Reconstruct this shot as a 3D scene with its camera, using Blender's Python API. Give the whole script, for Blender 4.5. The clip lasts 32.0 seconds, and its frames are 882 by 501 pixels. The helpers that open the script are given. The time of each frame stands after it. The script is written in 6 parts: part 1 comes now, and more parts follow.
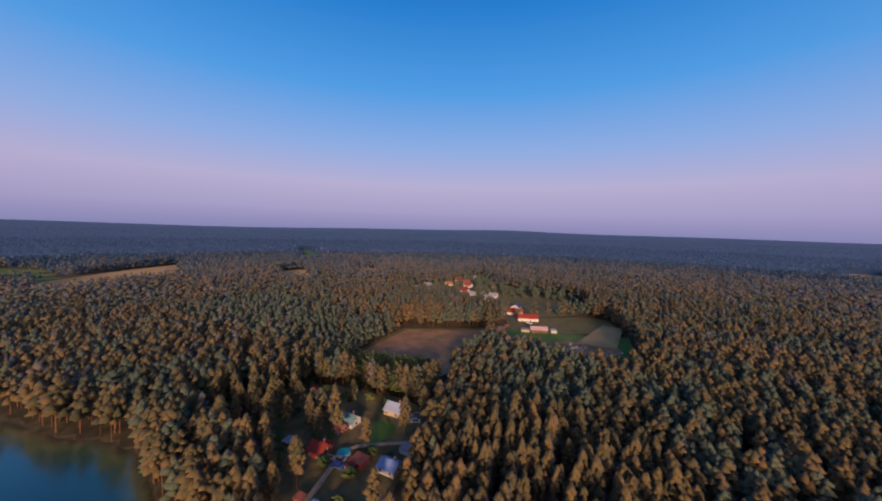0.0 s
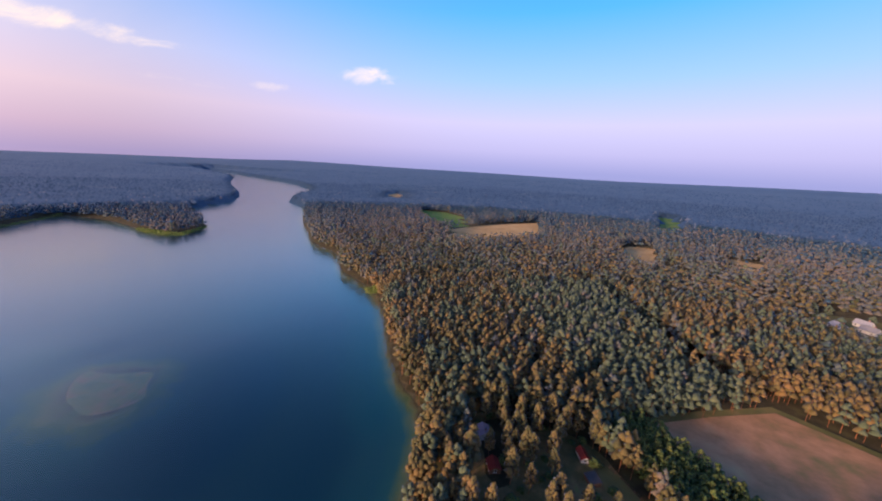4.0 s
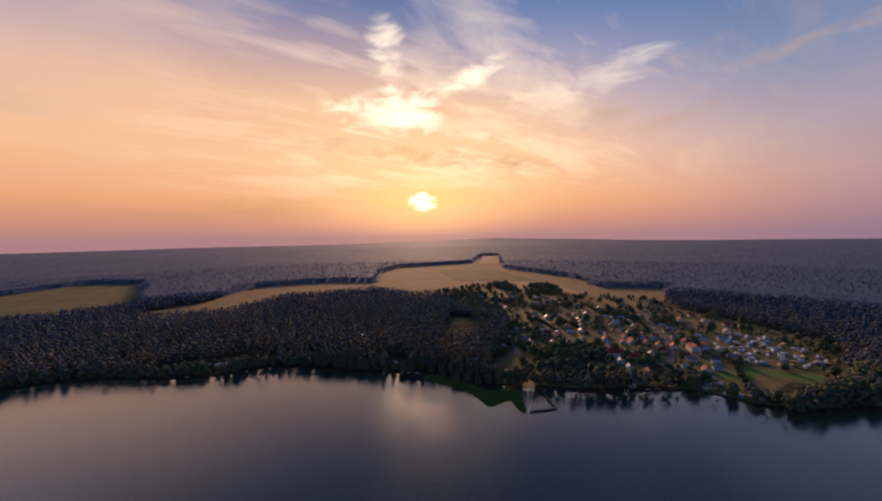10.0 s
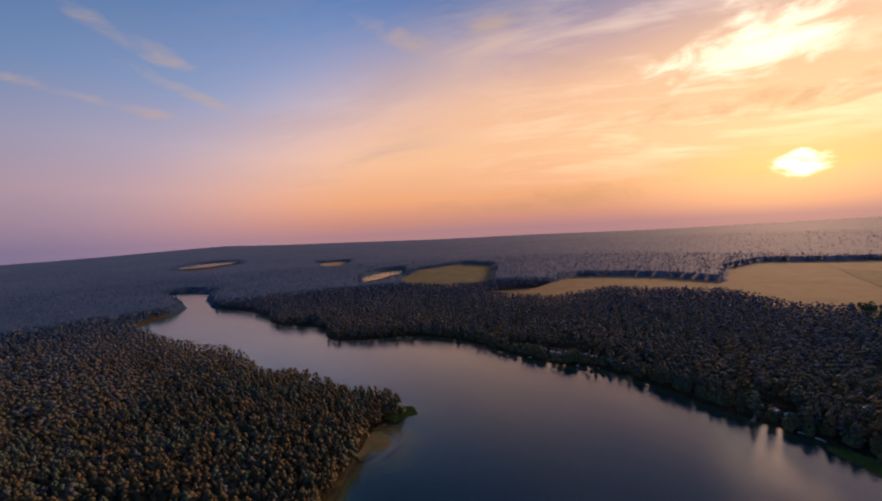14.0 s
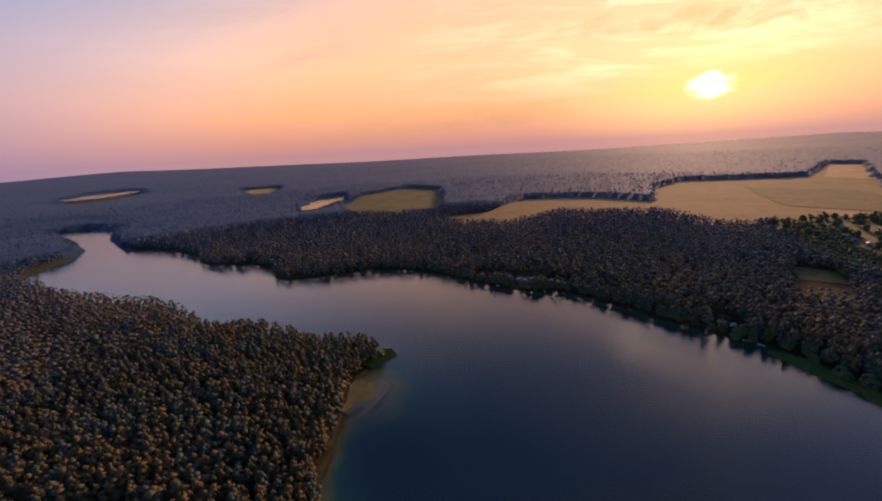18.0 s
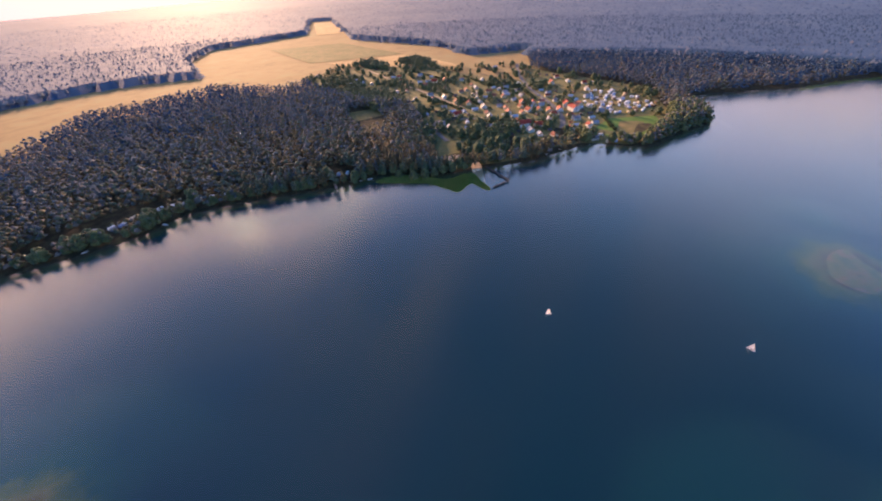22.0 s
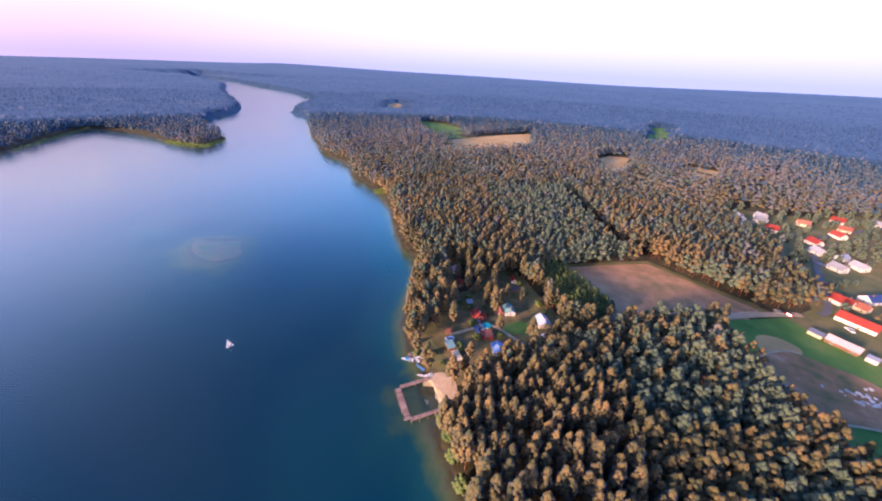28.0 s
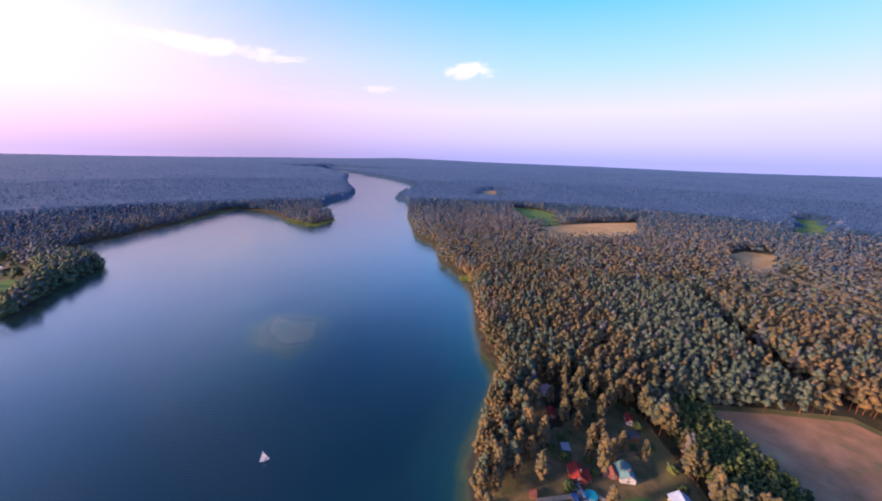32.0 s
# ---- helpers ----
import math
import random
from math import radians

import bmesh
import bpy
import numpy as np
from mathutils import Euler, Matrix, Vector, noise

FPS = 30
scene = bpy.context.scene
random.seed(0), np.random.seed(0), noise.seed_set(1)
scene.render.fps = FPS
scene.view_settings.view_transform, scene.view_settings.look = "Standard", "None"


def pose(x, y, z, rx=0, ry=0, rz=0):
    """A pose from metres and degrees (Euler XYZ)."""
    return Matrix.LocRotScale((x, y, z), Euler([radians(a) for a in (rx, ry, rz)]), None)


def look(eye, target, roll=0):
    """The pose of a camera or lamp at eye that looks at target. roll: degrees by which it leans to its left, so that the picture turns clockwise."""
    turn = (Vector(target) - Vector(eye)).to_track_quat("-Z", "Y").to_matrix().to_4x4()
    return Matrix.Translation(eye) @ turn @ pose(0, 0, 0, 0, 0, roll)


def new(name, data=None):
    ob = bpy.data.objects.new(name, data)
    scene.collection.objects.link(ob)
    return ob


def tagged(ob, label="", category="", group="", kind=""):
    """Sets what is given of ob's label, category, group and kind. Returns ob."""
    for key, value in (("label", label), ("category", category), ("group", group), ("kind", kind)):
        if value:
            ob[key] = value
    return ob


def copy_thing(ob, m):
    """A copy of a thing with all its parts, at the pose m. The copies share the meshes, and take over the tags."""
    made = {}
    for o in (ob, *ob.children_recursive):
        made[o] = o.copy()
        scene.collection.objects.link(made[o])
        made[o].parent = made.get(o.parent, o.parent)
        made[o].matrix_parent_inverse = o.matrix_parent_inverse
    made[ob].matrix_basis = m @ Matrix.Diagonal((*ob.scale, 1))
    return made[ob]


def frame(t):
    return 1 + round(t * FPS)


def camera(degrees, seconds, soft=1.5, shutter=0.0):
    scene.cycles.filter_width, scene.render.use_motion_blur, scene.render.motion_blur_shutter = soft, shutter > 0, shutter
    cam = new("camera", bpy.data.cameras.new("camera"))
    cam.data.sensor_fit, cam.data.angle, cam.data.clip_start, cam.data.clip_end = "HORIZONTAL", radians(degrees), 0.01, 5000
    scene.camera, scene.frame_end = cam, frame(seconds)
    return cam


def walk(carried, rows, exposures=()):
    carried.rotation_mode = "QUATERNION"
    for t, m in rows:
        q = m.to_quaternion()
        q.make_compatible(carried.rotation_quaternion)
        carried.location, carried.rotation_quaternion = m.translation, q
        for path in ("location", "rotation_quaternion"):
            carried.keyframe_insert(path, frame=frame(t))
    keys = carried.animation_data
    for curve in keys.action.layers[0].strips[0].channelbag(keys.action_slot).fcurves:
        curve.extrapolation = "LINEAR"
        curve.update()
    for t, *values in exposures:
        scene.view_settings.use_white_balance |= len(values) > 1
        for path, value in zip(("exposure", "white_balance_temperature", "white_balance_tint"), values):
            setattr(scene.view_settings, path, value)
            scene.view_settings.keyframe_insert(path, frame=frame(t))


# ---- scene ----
cam = camera(103.9, 32.0, soft=2.1)
PATH = [
    (0, (0.00, 0.01, 70.88), (55.48, 82.99, 64.91), 1.56),
    (0.5, (4.33, 3.07, 74.39), (53.15, 89.91, 65.72), 1.68),
    (1, (8.15, 6.19, 77.18), (48.73, 96.88, 65.81), 2.04),
    (1.5, (11.75, 9.27, 80.19), (42.99, 103.13, 65.50), 2.36),
    (2, (15.13, 12.47, 83.34), (35.82, 108.63, 65.34), 2.63),
    (2.5, (18.05, 15.69, 86.80), (26.40, 113.22, 66.37), 2.87),
    (4.5, (24.88, 38.12, 98.98), (-25.93, 120.79, 74.83), 2.91),
    (5, (25.03, 39.88, 101.26), (-40.23, 111.67, 77.05), 2.98),
    (5.5, (25.28, 41.20, 103.53), (-53.75, 97.82, 80.13), 2.85),
    (6, (25.01, 42.62, 105.78), (-65.03, 80.62, 84.60), 2.50),
    (6.5, (23.97, 43.79, 107.78), (-72.97, 60.29, 89.59), 1.93),
    (7, (22.26, 43.55, 109.10), (-76.40, 37.51, 93.97), 1.67),
    (7.5, (20.45, 41.80, 110.12), (-75.25, 15.57, 97.69), 1.36),
    (8, (19.74, 39.40, 111.81), (-70.02, -3.39, 101.25), 0.72),
    (8.5, (19.56, 37.60, 114.01), (-62.82, -18.41, 105.28), 0.24),
    (9, (19.55, 36.66, 116.32), (-55.17, -29.44, 109.40), -0.07),
    (9.5, (19.88, 36.19, 118.76), (-47.03, -37.95, 113.51), -0.49),
    (10, (20.75, 35.46, 121.30), (-38.17, -45.23, 117.22), -0.98),
    (10.5, (21.79, 34.51, 123.54), (-28.18, -52.05, 120.39), -1.36),
    (11, (22.21, 33.14, 125.27), (-17.44, -58.64, 123.00), -1.65),
    (11.5, (22.63, 31.48, 126.96), (-5.92, -64.34, 125.19), -2.12),
    (12, (23.36, 29.39, 128.62), (6.53, -69.17, 127.26), -2.39),
    (12.5, (24.81, 27.38, 130.28), (19.94, -72.50, 128.87), -2.58),
    (13, (26.61, 25.72, 131.86), (33.04, -74.06, 130.03), -2.67),
    (13.5, (28.78, 23.93, 134.21), (44.58, -74.76, 130.80), -2.88),
    (14, (31.67, 22.03, 136.10), (54.14, -75.26, 130.56), -2.91),
    (14.5, (35.04, 19.96, 137.48), (61.33, -76.18, 129.25), -2.92),
    (16.5, (49.56, 10.68, 144.24), (70.83, -84.79, 123.46), -3.17),
    (17, (54.34, 5.80, 143.22), (71.69, -89.89, 119.92), -3.06),
    (17.5, (59.09, 0.59, 142.05), (71.96, -95.24, 116.54), -2.99),
    (18, (63.81, -4.60, 140.82), (69.47, -100.35, 112.51), -3.19),
    (18.5, (67.93, -9.87, 139.76), (62.94, -104.47, 107.73), -3.37),
    (19, (71.40, -14.36, 139.37), (53.17, -105.62, 102.79), -3.46),
    (19.5, (74.00, -18.47, 139.29), (41.50, -103.48, 97.84), -3.43),
    (20, (75.78, -22.26, 139.37), (30.97, -98.68, 92.98), -3.48),
    (20.5, (77.06, -25.87, 139.10), (23.40, -93.40, 88.51), -3.70),
    (21, (78.34, -29.39, 138.22), (18.07, -87.55, 83.59), -3.68),
    (21.5, (79.08, -32.86, 137.26), (13.79, -81.10, 78.85), -3.48),
    (22, (79.55, -35.52, 136.55), (10.53, -73.18, 74.75), -3.24),
    (22.5, (79.44, -37.72, 135.68), (7.54, -63.60, 71.18), -2.71),
    (23, (78.78, -39.44, 134.53), (5.39, -52.73, 67.91), -1.97),
    (23.5, (77.61, -41.32, 132.49), (4.30, -41.45, 64.48), -0.94),
    (24, (75.99, -42.50, 130.32), (4.75, -29.61, 61.34), 0.09),
    (24.5, (73.89, -43.11, 127.36), (6.39, -17.47, 58.18), 1.23),
    (25, (71.55, -42.69, 124.10), (9.01, -5.32, 55.59), 2.18),
    (25.5, (69.29, -41.41, 120.82), (12.37, 6.67, 54.12), 2.88),
    (26, (66.83, -39.17, 117.49), (15.93, 18.51, 53.60), 3.43),
    (26.5, (64.47, -36.74, 114.30), (19.66, 29.28, 54.01), 3.60),
    (28.5, (56.30, -25.54, 108.32), (25.25, 60.07, 67.00), 2.77),
    (29, (54.59, -21.61, 107.47), (22.19, 65.99, 71.73), 2.50),
    (29.5, (52.87, -18.13, 106.64), (18.16, 70.24, 75.24), 2.25),
    (30, (51.62, -14.55, 106.26), (13.47, 73.40, 77.83), 2.06),
    (30.5, (50.20, -10.84, 106.28), (7.99, 75.74, 79.41), 1.93),
    (31, (48.68, -7.31, 106.52), (1.58, 76.93, 80.34), 1.81),
    (31.5, (47.39, -4.33, 106.88), (-5.55, 76.38, 80.77), 1.70),
    (32, (45.85, -1.18, 107.23), (-12.73, 75.57, 81.19), 1.51),
]
EXPOSURES = [(0, 0.0, 5800, 9), (2.5, 0.4, 5750, 6), (5, 0.8, 5600, 5), (6, 0.65, 5700, 9), (7, 0.1, 6000, 13), (9, -0.65, 6350, 14), (14, -0.62, 6400, 14), (17, -0.42, 6600, 14), (19, -0.1, 6600, 16), (21, 0.9, 6800, 14), (23, 1.65, 6000, 3), (26, 2.25, 5800, 0), (28.5, 1.35, 5300, 14), (32, 1.05, 5350, 14)]
walk(cam, [(t, look(eye, target, roll)) for t, eye, target, roll in PATH], EXPOSURES)

SUN_YAW, SUN_HEIGHT = 146.8, 4.7
SUN = Vector((-math.sin(radians(SUN_YAW)), math.cos(radians(SUN_YAW)), math.tan(radians(SUN_HEIGHT)))).normalized()


def lin(r, g, b):
    """Linear colour from 0 to 255 display values."""
    return tuple((v / 255 / 12.92 if v < 10 else ((v / 255 + 0.055) / 1.055) ** 2.4) for v in (r, g, b)) + (1.0,)


# ---- node shorthand ----
def node(tree, kind, inputs=None, **props):
    n = tree.nodes.new(kind)
    for key, value in props.items():
        if key == "op":
            n.operation = value
        elif key == "mode":
            n.blend_type = value
        elif key == "dtype":
            n.data_type = value
        elif key == "dims":
            n.noise_dimensions = value
        elif key == "feature":
            n.feature = value
    for key, value in (inputs or {}).items():
        if isinstance(value, bpy.types.NodeSocket):
            tree.links.new(value, n.inputs[key])
        else:
            n.inputs[key].default_value = value
    return n


def calc(tree, op, a, b=0.0, c=0.0, clamp=False):
    n = node(tree, "ShaderNodeMath", {0: a, 1: b, 2: c}, op=op)
    n.use_clamp = clamp
    return n.outputs[0]


def ramp(tree, fac, stops):
    n = node(tree, "ShaderNodeValToRGB", {"Fac": fac})
    el = n.color_ramp.elements
    while len(el) < len(stops):
        el.new(0.5)
    for e, (p, c) in zip(el, stops):
        e.position = p
        e.color = c if len(c) == 4 else (*c, 1)
    return n.outputs["Color"]


def blend(tree, fac, a, b, mode="MIX"):
    n = node(tree, "ShaderNodeMixRGB", {"Fac": fac, "Color1": a, "Color2": b}, mode=mode)
    return n.outputs[0]


def grey(v):
    return (v, v, v, 1)


# ---- sky ----
world = bpy.data.worlds.new("sky")
scene.world = world
world.use_nodes = True
wt = world.node_tree
wt.nodes.clear()
place = node(wt, "ShaderNodeTexCoord").outputs["Generated"]
xyz = node(wt, "ShaderNodeSeparateXYZ", {0: place})
height = xyz.outputs[2]
up = calc(wt, "MAXIMUM", height, 0.0)
# the warm glow spreads farther along the southern horizon
WARM_SIDE = Vector((-math.sin(radians(SUN_YAW + 16)), math.cos(radians(SUN_YAW + 16)), 0.1)).normalized()
toward = node(wt, "ShaderNodeVectorMath", {0: place, 1: SUN}, op="DOT_PRODUCT").outputs["Value"]


def eased(value, lo, hi):
    n = node(wt, "ShaderNodeMapRange", {"Value": value, "From Min": lo, "From Max": hi})
    n.interpolation_type = "SMOOTHSTEP"
    return n.outputs[0]


to_pink = eased(toward, -0.75, 0.5)
# the warm light reaches far along the horizon and fades sooner above it
warmth = node(wt, "ShaderNodeVectorMath", {0: place, 1: WARM_SIDE}, op="DOT_PRODUCT").outputs["Value"]
to_warm = eased(calc(wt, "SUBTRACT", warmth, calc(wt, "MULTIPLY", up, 0.8)), 0.15, 0.72)
near_sun = node(wt, "ShaderNodeMapRange", {"Value": toward, "From Min": 0.55, "From Max": 1.0}).outputs[0]
cool = ramp(wt, up, [(0.0, lin(160, 154, 190)), (0.05, lin(190, 176, 206)), (0.12, lin(208, 192, 216)), (0.22, lin(164, 190, 232)), (0.36, lin(96, 172, 234)), (0.52, lin(52, 140, 214)), (0.66, lin(32, 88, 158)), (1.0, lin(22, 62, 122))])
warm = ramp(wt, up, [(0.0, lin(172, 138, 140)), (0.035, lin(200, 150, 130)), (0.09, lin(232, 176, 126)), (0.20, lin(244, 204, 152)), (0.34, lin(236, 200, 160)), (0.45, lin(190, 170, 166)), (0.54, lin(112, 120, 150)), (0.64, lin(44, 58, 92)), (1.0, lin(18, 34, 70))])
cool = node(wt, "ShaderNodeVectorMath", {0: cool, 1: (0.76, 0.75, 0.80)}, op="MULTIPLY").outputs[0]
warm = node(wt, "ShaderNodeVectorMath", {0: warm, 1: (1.60, 1.36, 1.38)}, op="MULTIPLY").outputs[0]
pink = ramp(wt, up, [(0.0, lin(186, 160, 184)), (0.05, lin(218, 180, 188)), (0.12, lin(242, 204, 200)), (0.22, lin(226, 210, 220)), (0.34, lin(172, 192, 226)), (0.5, lin(116, 156, 206)), (0.68, lin(46, 90, 152)), (1.0, lin(24, 60, 120))])
pink = node(wt, "ShaderNodeVectorMath", {0: pink, 1: (0.58, 0.55, 0.58)}, op="MULTIPLY").outputs[0]
SOUTH_SIDE = Vector((-math.sin(radians(SUN_YAW + 35)), math.cos(radians(SUN_YAW + 35)), 0.0))
southward = node(wt, "ShaderNodeVectorMath", {0: place, 1: SOUTH_SIDE}, op="DOT_PRODUCT").outputs["Value"]
nearer = calc(wt, "ADD", calc(wt, "MULTIPLY_ADD", eased(toward, 0.05, 0.65), 0.5, 1.0), calc(wt, "MULTIPLY", eased(southward, 0.1, 0.7), 0.8))
pink = node(wt, "ShaderNodeVectorMath", {0: pink, 1: node(wt, "ShaderNodeCombineXYZ", {0: nearer, 1: nearer, 2: nearer}).outputs[0]}, op="MULTIPLY").outputs[0]
sky = blend(wt, to_warm, blend(wt, to_pink, cool, pink), warm)
# thin cloud, drawn out along one direction and spread on a flat layer
layer = calc(wt, "ADD", up, 0.14)
cx = calc(wt, "DIVIDE", xyz.outputs[0], layer)
cy = calc(wt, "DIVIDE", xyz.outputs[1], layer)
flat = node(wt, "ShaderNodeCombineXYZ", {0: cx, 1: cy, 2: 0.0}).outputs[0]
turned = node(wt, "ShaderNodeMapping", {"Vector": flat, "Rotation": (0, 0, radians(28)), "Scale": (0.55, 1.5, 1)}).outputs[0]
cloud = node(wt, "ShaderNodeTexNoise", {"Vector": turned, "Scale": 1.25, "Detail": 7.0, "Roughness": 0.58, "Distortion": 0.7}).outputs[0]
wisps = node(wt, "ShaderNodeTexNoise", {"Vector": turned, "Scale": 4.0, "Detail": 5.0, "Roughness": 0.6, "Distortion": 1.2}).outputs[0]
cover = calc(wt, "ADD", calc(wt, "MULTIPLY", cloud, 0.75), calc(wt, "MULTIPLY", wisps, 0.25))
cover = node(wt, "ShaderNodeMapRange", {"Value": cover, "From Min": 0.47, "From Max": 0.68}).outputs[0]
part_of_sky = eased(toward, -0.1, 0.75)
aloft = node(wt, "ShaderNodeMapRange", {"Value": up, "From Min": 0.10, "From Max": 0.2}).outputs[0]
cover = calc(wt, "MULTIPLY", cover, calc(wt, "MULTIPLY", part_of_sky, aloft))
lit = ramp(wt, near_sun, [(0.0, (0.62, 0.47, 0.46, 1)), (0.15, (0.72, 0.55, 0.50, 1)), (0.5, (1.5, 1.0, 0.62, 1)), (0.7, (2.1, 1.6, 1.05, 1)), (1.0, (3.2, 2.7, 1.9, 1))])
sky = blend(wt, calc(wt, "MULTIPLY", cover, 0.45), sky, lit)
# single clouds: bearing, height, half width, half height (degrees), slant, strength
SHADED, PALE, WHITE = (0.74, 0.42, 0.20, 1), (0.86, 0.60, 0.44, 1), (2.3, 1.9, 1.35, 1)
CLOUDS = [
    (SHADED, [(143, 12.4, 24, 2.1, -0.09, 0.75), (176, 4.0, 30, 2.2, 0.03, 0.4), (112, 14.5, 10, 1.6, 0.2, 0.25)]),
    (PALE, [(33.8, 12.4, 4.2, 1.5, 0.05, 0.8), (46.8, 9.5, 2.8, 0.7, 0.0, 0.5), (58, 8.7, 5.0, 0.8, 0.0, 0.5), (67, 12.7, 13, 1.3, 0.02, 0.8), (95, 20.3, 17, 1.2, 0.04, 0.5), (86, 10.0, 8, 1.3, 0.28, 0.6), (86, 16.5, 14, 1.2, 0.1, 0.2), (-124, 16.8, 9, 0.9, -0.1, 0.7), (-132, 19.5, 9, 1.0, -0.3, 0.5), (-127, 24, 10, 1.4, -0.35, 0.5), (-178, 29.5, 7, 2.0, 0.2, 0.6), (-162, 28.5, 8, 1.6, -0.25, 0.5), (172, 23, 6, 1.2, -0.3, 0.5), (119, 17, 7, 1.8, 0.25, 0.5)]),
    (WHITE, [(151.5, 19.6, 11, 3.8, 0.06, 1.0), (150, 19.9, 8, 3.0, 0.06, 1.0), (139, 23.8, 7.5, 2.0, 0.36, 0.9), (152, 28, 3.6, 5.0, -0.3, 0.7), (142, 16.6, 8, 1.3, -0.16, 0.6), (124, 21, 14, 3.0, 0.2, 0.35)]),
]
bearing = calc(wt, "MULTIPLY", calc(wt, "ARCTAN2", calc(wt, "MULTIPLY", xyz.outputs[0], -1.0), xyz.outputs[1]), 57.2958)
level_ = calc(wt, "MULTIPLY", calc(wt, "ARCSINE", height), 57.2958)
ragged = node(wt, "ShaderNodeTexNoise", {"Vector": node(wt, "ShaderNodeMapping", {"Vector": place, "Scale": (1, 1, 2.4)}).outputs[0], "Scale": 9.0, "Detail": 6.0, "Roughness": 0.62, "Distortion": 0.6}).outputs[0]
fray = calc(wt, "MULTIPLY", calc(wt, "SUBTRACT", ragged, 0.52), 4.0)


def across(at):
    return calc(wt, "WRAP", calc(wt, "SUBTRACT", bearing, at), 180.0, -180.0)


def spread(dx, dy, wide, tall):
    qx, qy = calc(wt, "DIVIDE", dx, wide), calc(wt, "DIVIDE", dy, tall)
    return calc(wt, "SUBTRACT", 1.0, calc(wt, "ADD", calc(wt, "MULTIPLY", qx, qx), calc(wt, "MULTIPLY", qy, qy)))


# the sun's wide yellow glow and white heart, cut off below by a bank of haze
off_sun = across(146.8)
bank = calc(wt, "ADD", 3.7, calc(wt, "MULTIPLY", calc(wt, "ABSOLUTE", off_sun), 0.16))
over_bank = eased(calc(wt, "SUBTRACT", level_, bank), -0.3, 1.3)
wide_glow = eased(spread(off_sun, calc(wt, "SUBTRACT", level_, 5.0), 15.0, 4.8), 0.0, 1.0)
sky = blend(wt, calc(wt, "MULTIPLY", calc(wt, "MULTIPLY", wide_glow, over_bank), 0.55), sky, (1.15, 0.62, 0.13, 1))
broad_glow = eased(spread(off_sun, calc(wt, "SUBTRACT", level_, 13.0), 34.0, 15.0), 0.0, 1.0)
sky = blend(wt, calc(wt, "MULTIPLY", broad_glow, 0.28), sky, (1.65, 1.12, 0.55, 1))
for tint, clouds in CLOUDS:
    for at, high, wide, tall, slant, strength in clouds:
        dx = across(at)
        dy = calc(wt, "SUBTRACT", calc(wt, "SUBTRACT", level_, high), calc(wt, "MULTIPLY", dx, -slant))
        body_ = eased(calc(wt, "ADD", spread(dx, dy, wide, tall), fray), 0.0, 1.7)
        sky = blend(wt, calc(wt, "MULTIPLY", body_, strength), sky, tint)
fine_fray = calc(wt, "MULTIPLY", calc(wt, "SUBTRACT", node(wt, "ShaderNodeTexNoise", {"Vector": node(wt, "ShaderNodeMapping", {"Vector": place, "Scale": (1, 1, 2.2)}).outputs[0], "Scale": 26.0, "Detail": 5.0, "Roughness": 0.6}).outputs[0], 0.52), 3.2)
heart = eased(calc(wt, "ADD", spread(off_sun, calc(wt, "SUBTRACT", level_, 5.5), 3.2, 2.0), fine_fray), 0.0, 1.3)
notch = eased(calc(wt, "SUBTRACT", level_, calc(wt, "ADD", 3.9, calc(wt, "MULTIPLY", calc(wt, "ABSOLUTE", off_sun), 0.4))), -0.4, 0.9)
sky = blend(wt, calc(wt, "MULTIPLY", heart, notch), sky, (3.4, 2.9, 2.0, 1))
air = node(wt, "ShaderNodeTexSky")
air.sky_type = "NISHITA"
air.sun_disc = False
air.sun_elevation = radians(SUN_HEIGHT)
air.sun_rotation = radians(-SUN_YAW)
air.dust_density = 3.0
sky = blend(wt, 0.012, sky, air.outputs[0], "ADD")
back = node(wt, "ShaderNodeBackground", {"Color": sky, "Strength": 1.0})
wt.links.new(back.outputs[0], node(wt, "ShaderNodeOutputWorld").inputs[0])

sun_data = bpy.data.lights.new("sun", "SUN")
sun_data.energy = 5.0
sun_data.color = (1.0, 0.57, 0.33)
sun_data.angle = radians(8)
sun_lamp = new("sun", sun_data)
# the bright cloud round and above the low sun spreads its light
sun_lamp.matrix_world = look(Vector((SUN.x, SUN.y, math.tan(radians(11.8)))) * 500, (0, 0, 0))
# ---- materials ----
def material(name):
    m = bpy.data.materials.new(name)
    m.use_nodes = True
    t = m.node_tree
    t.nodes.clear()
    out = node(t, "ShaderNodeOutputMaterial")
    return m, t, out


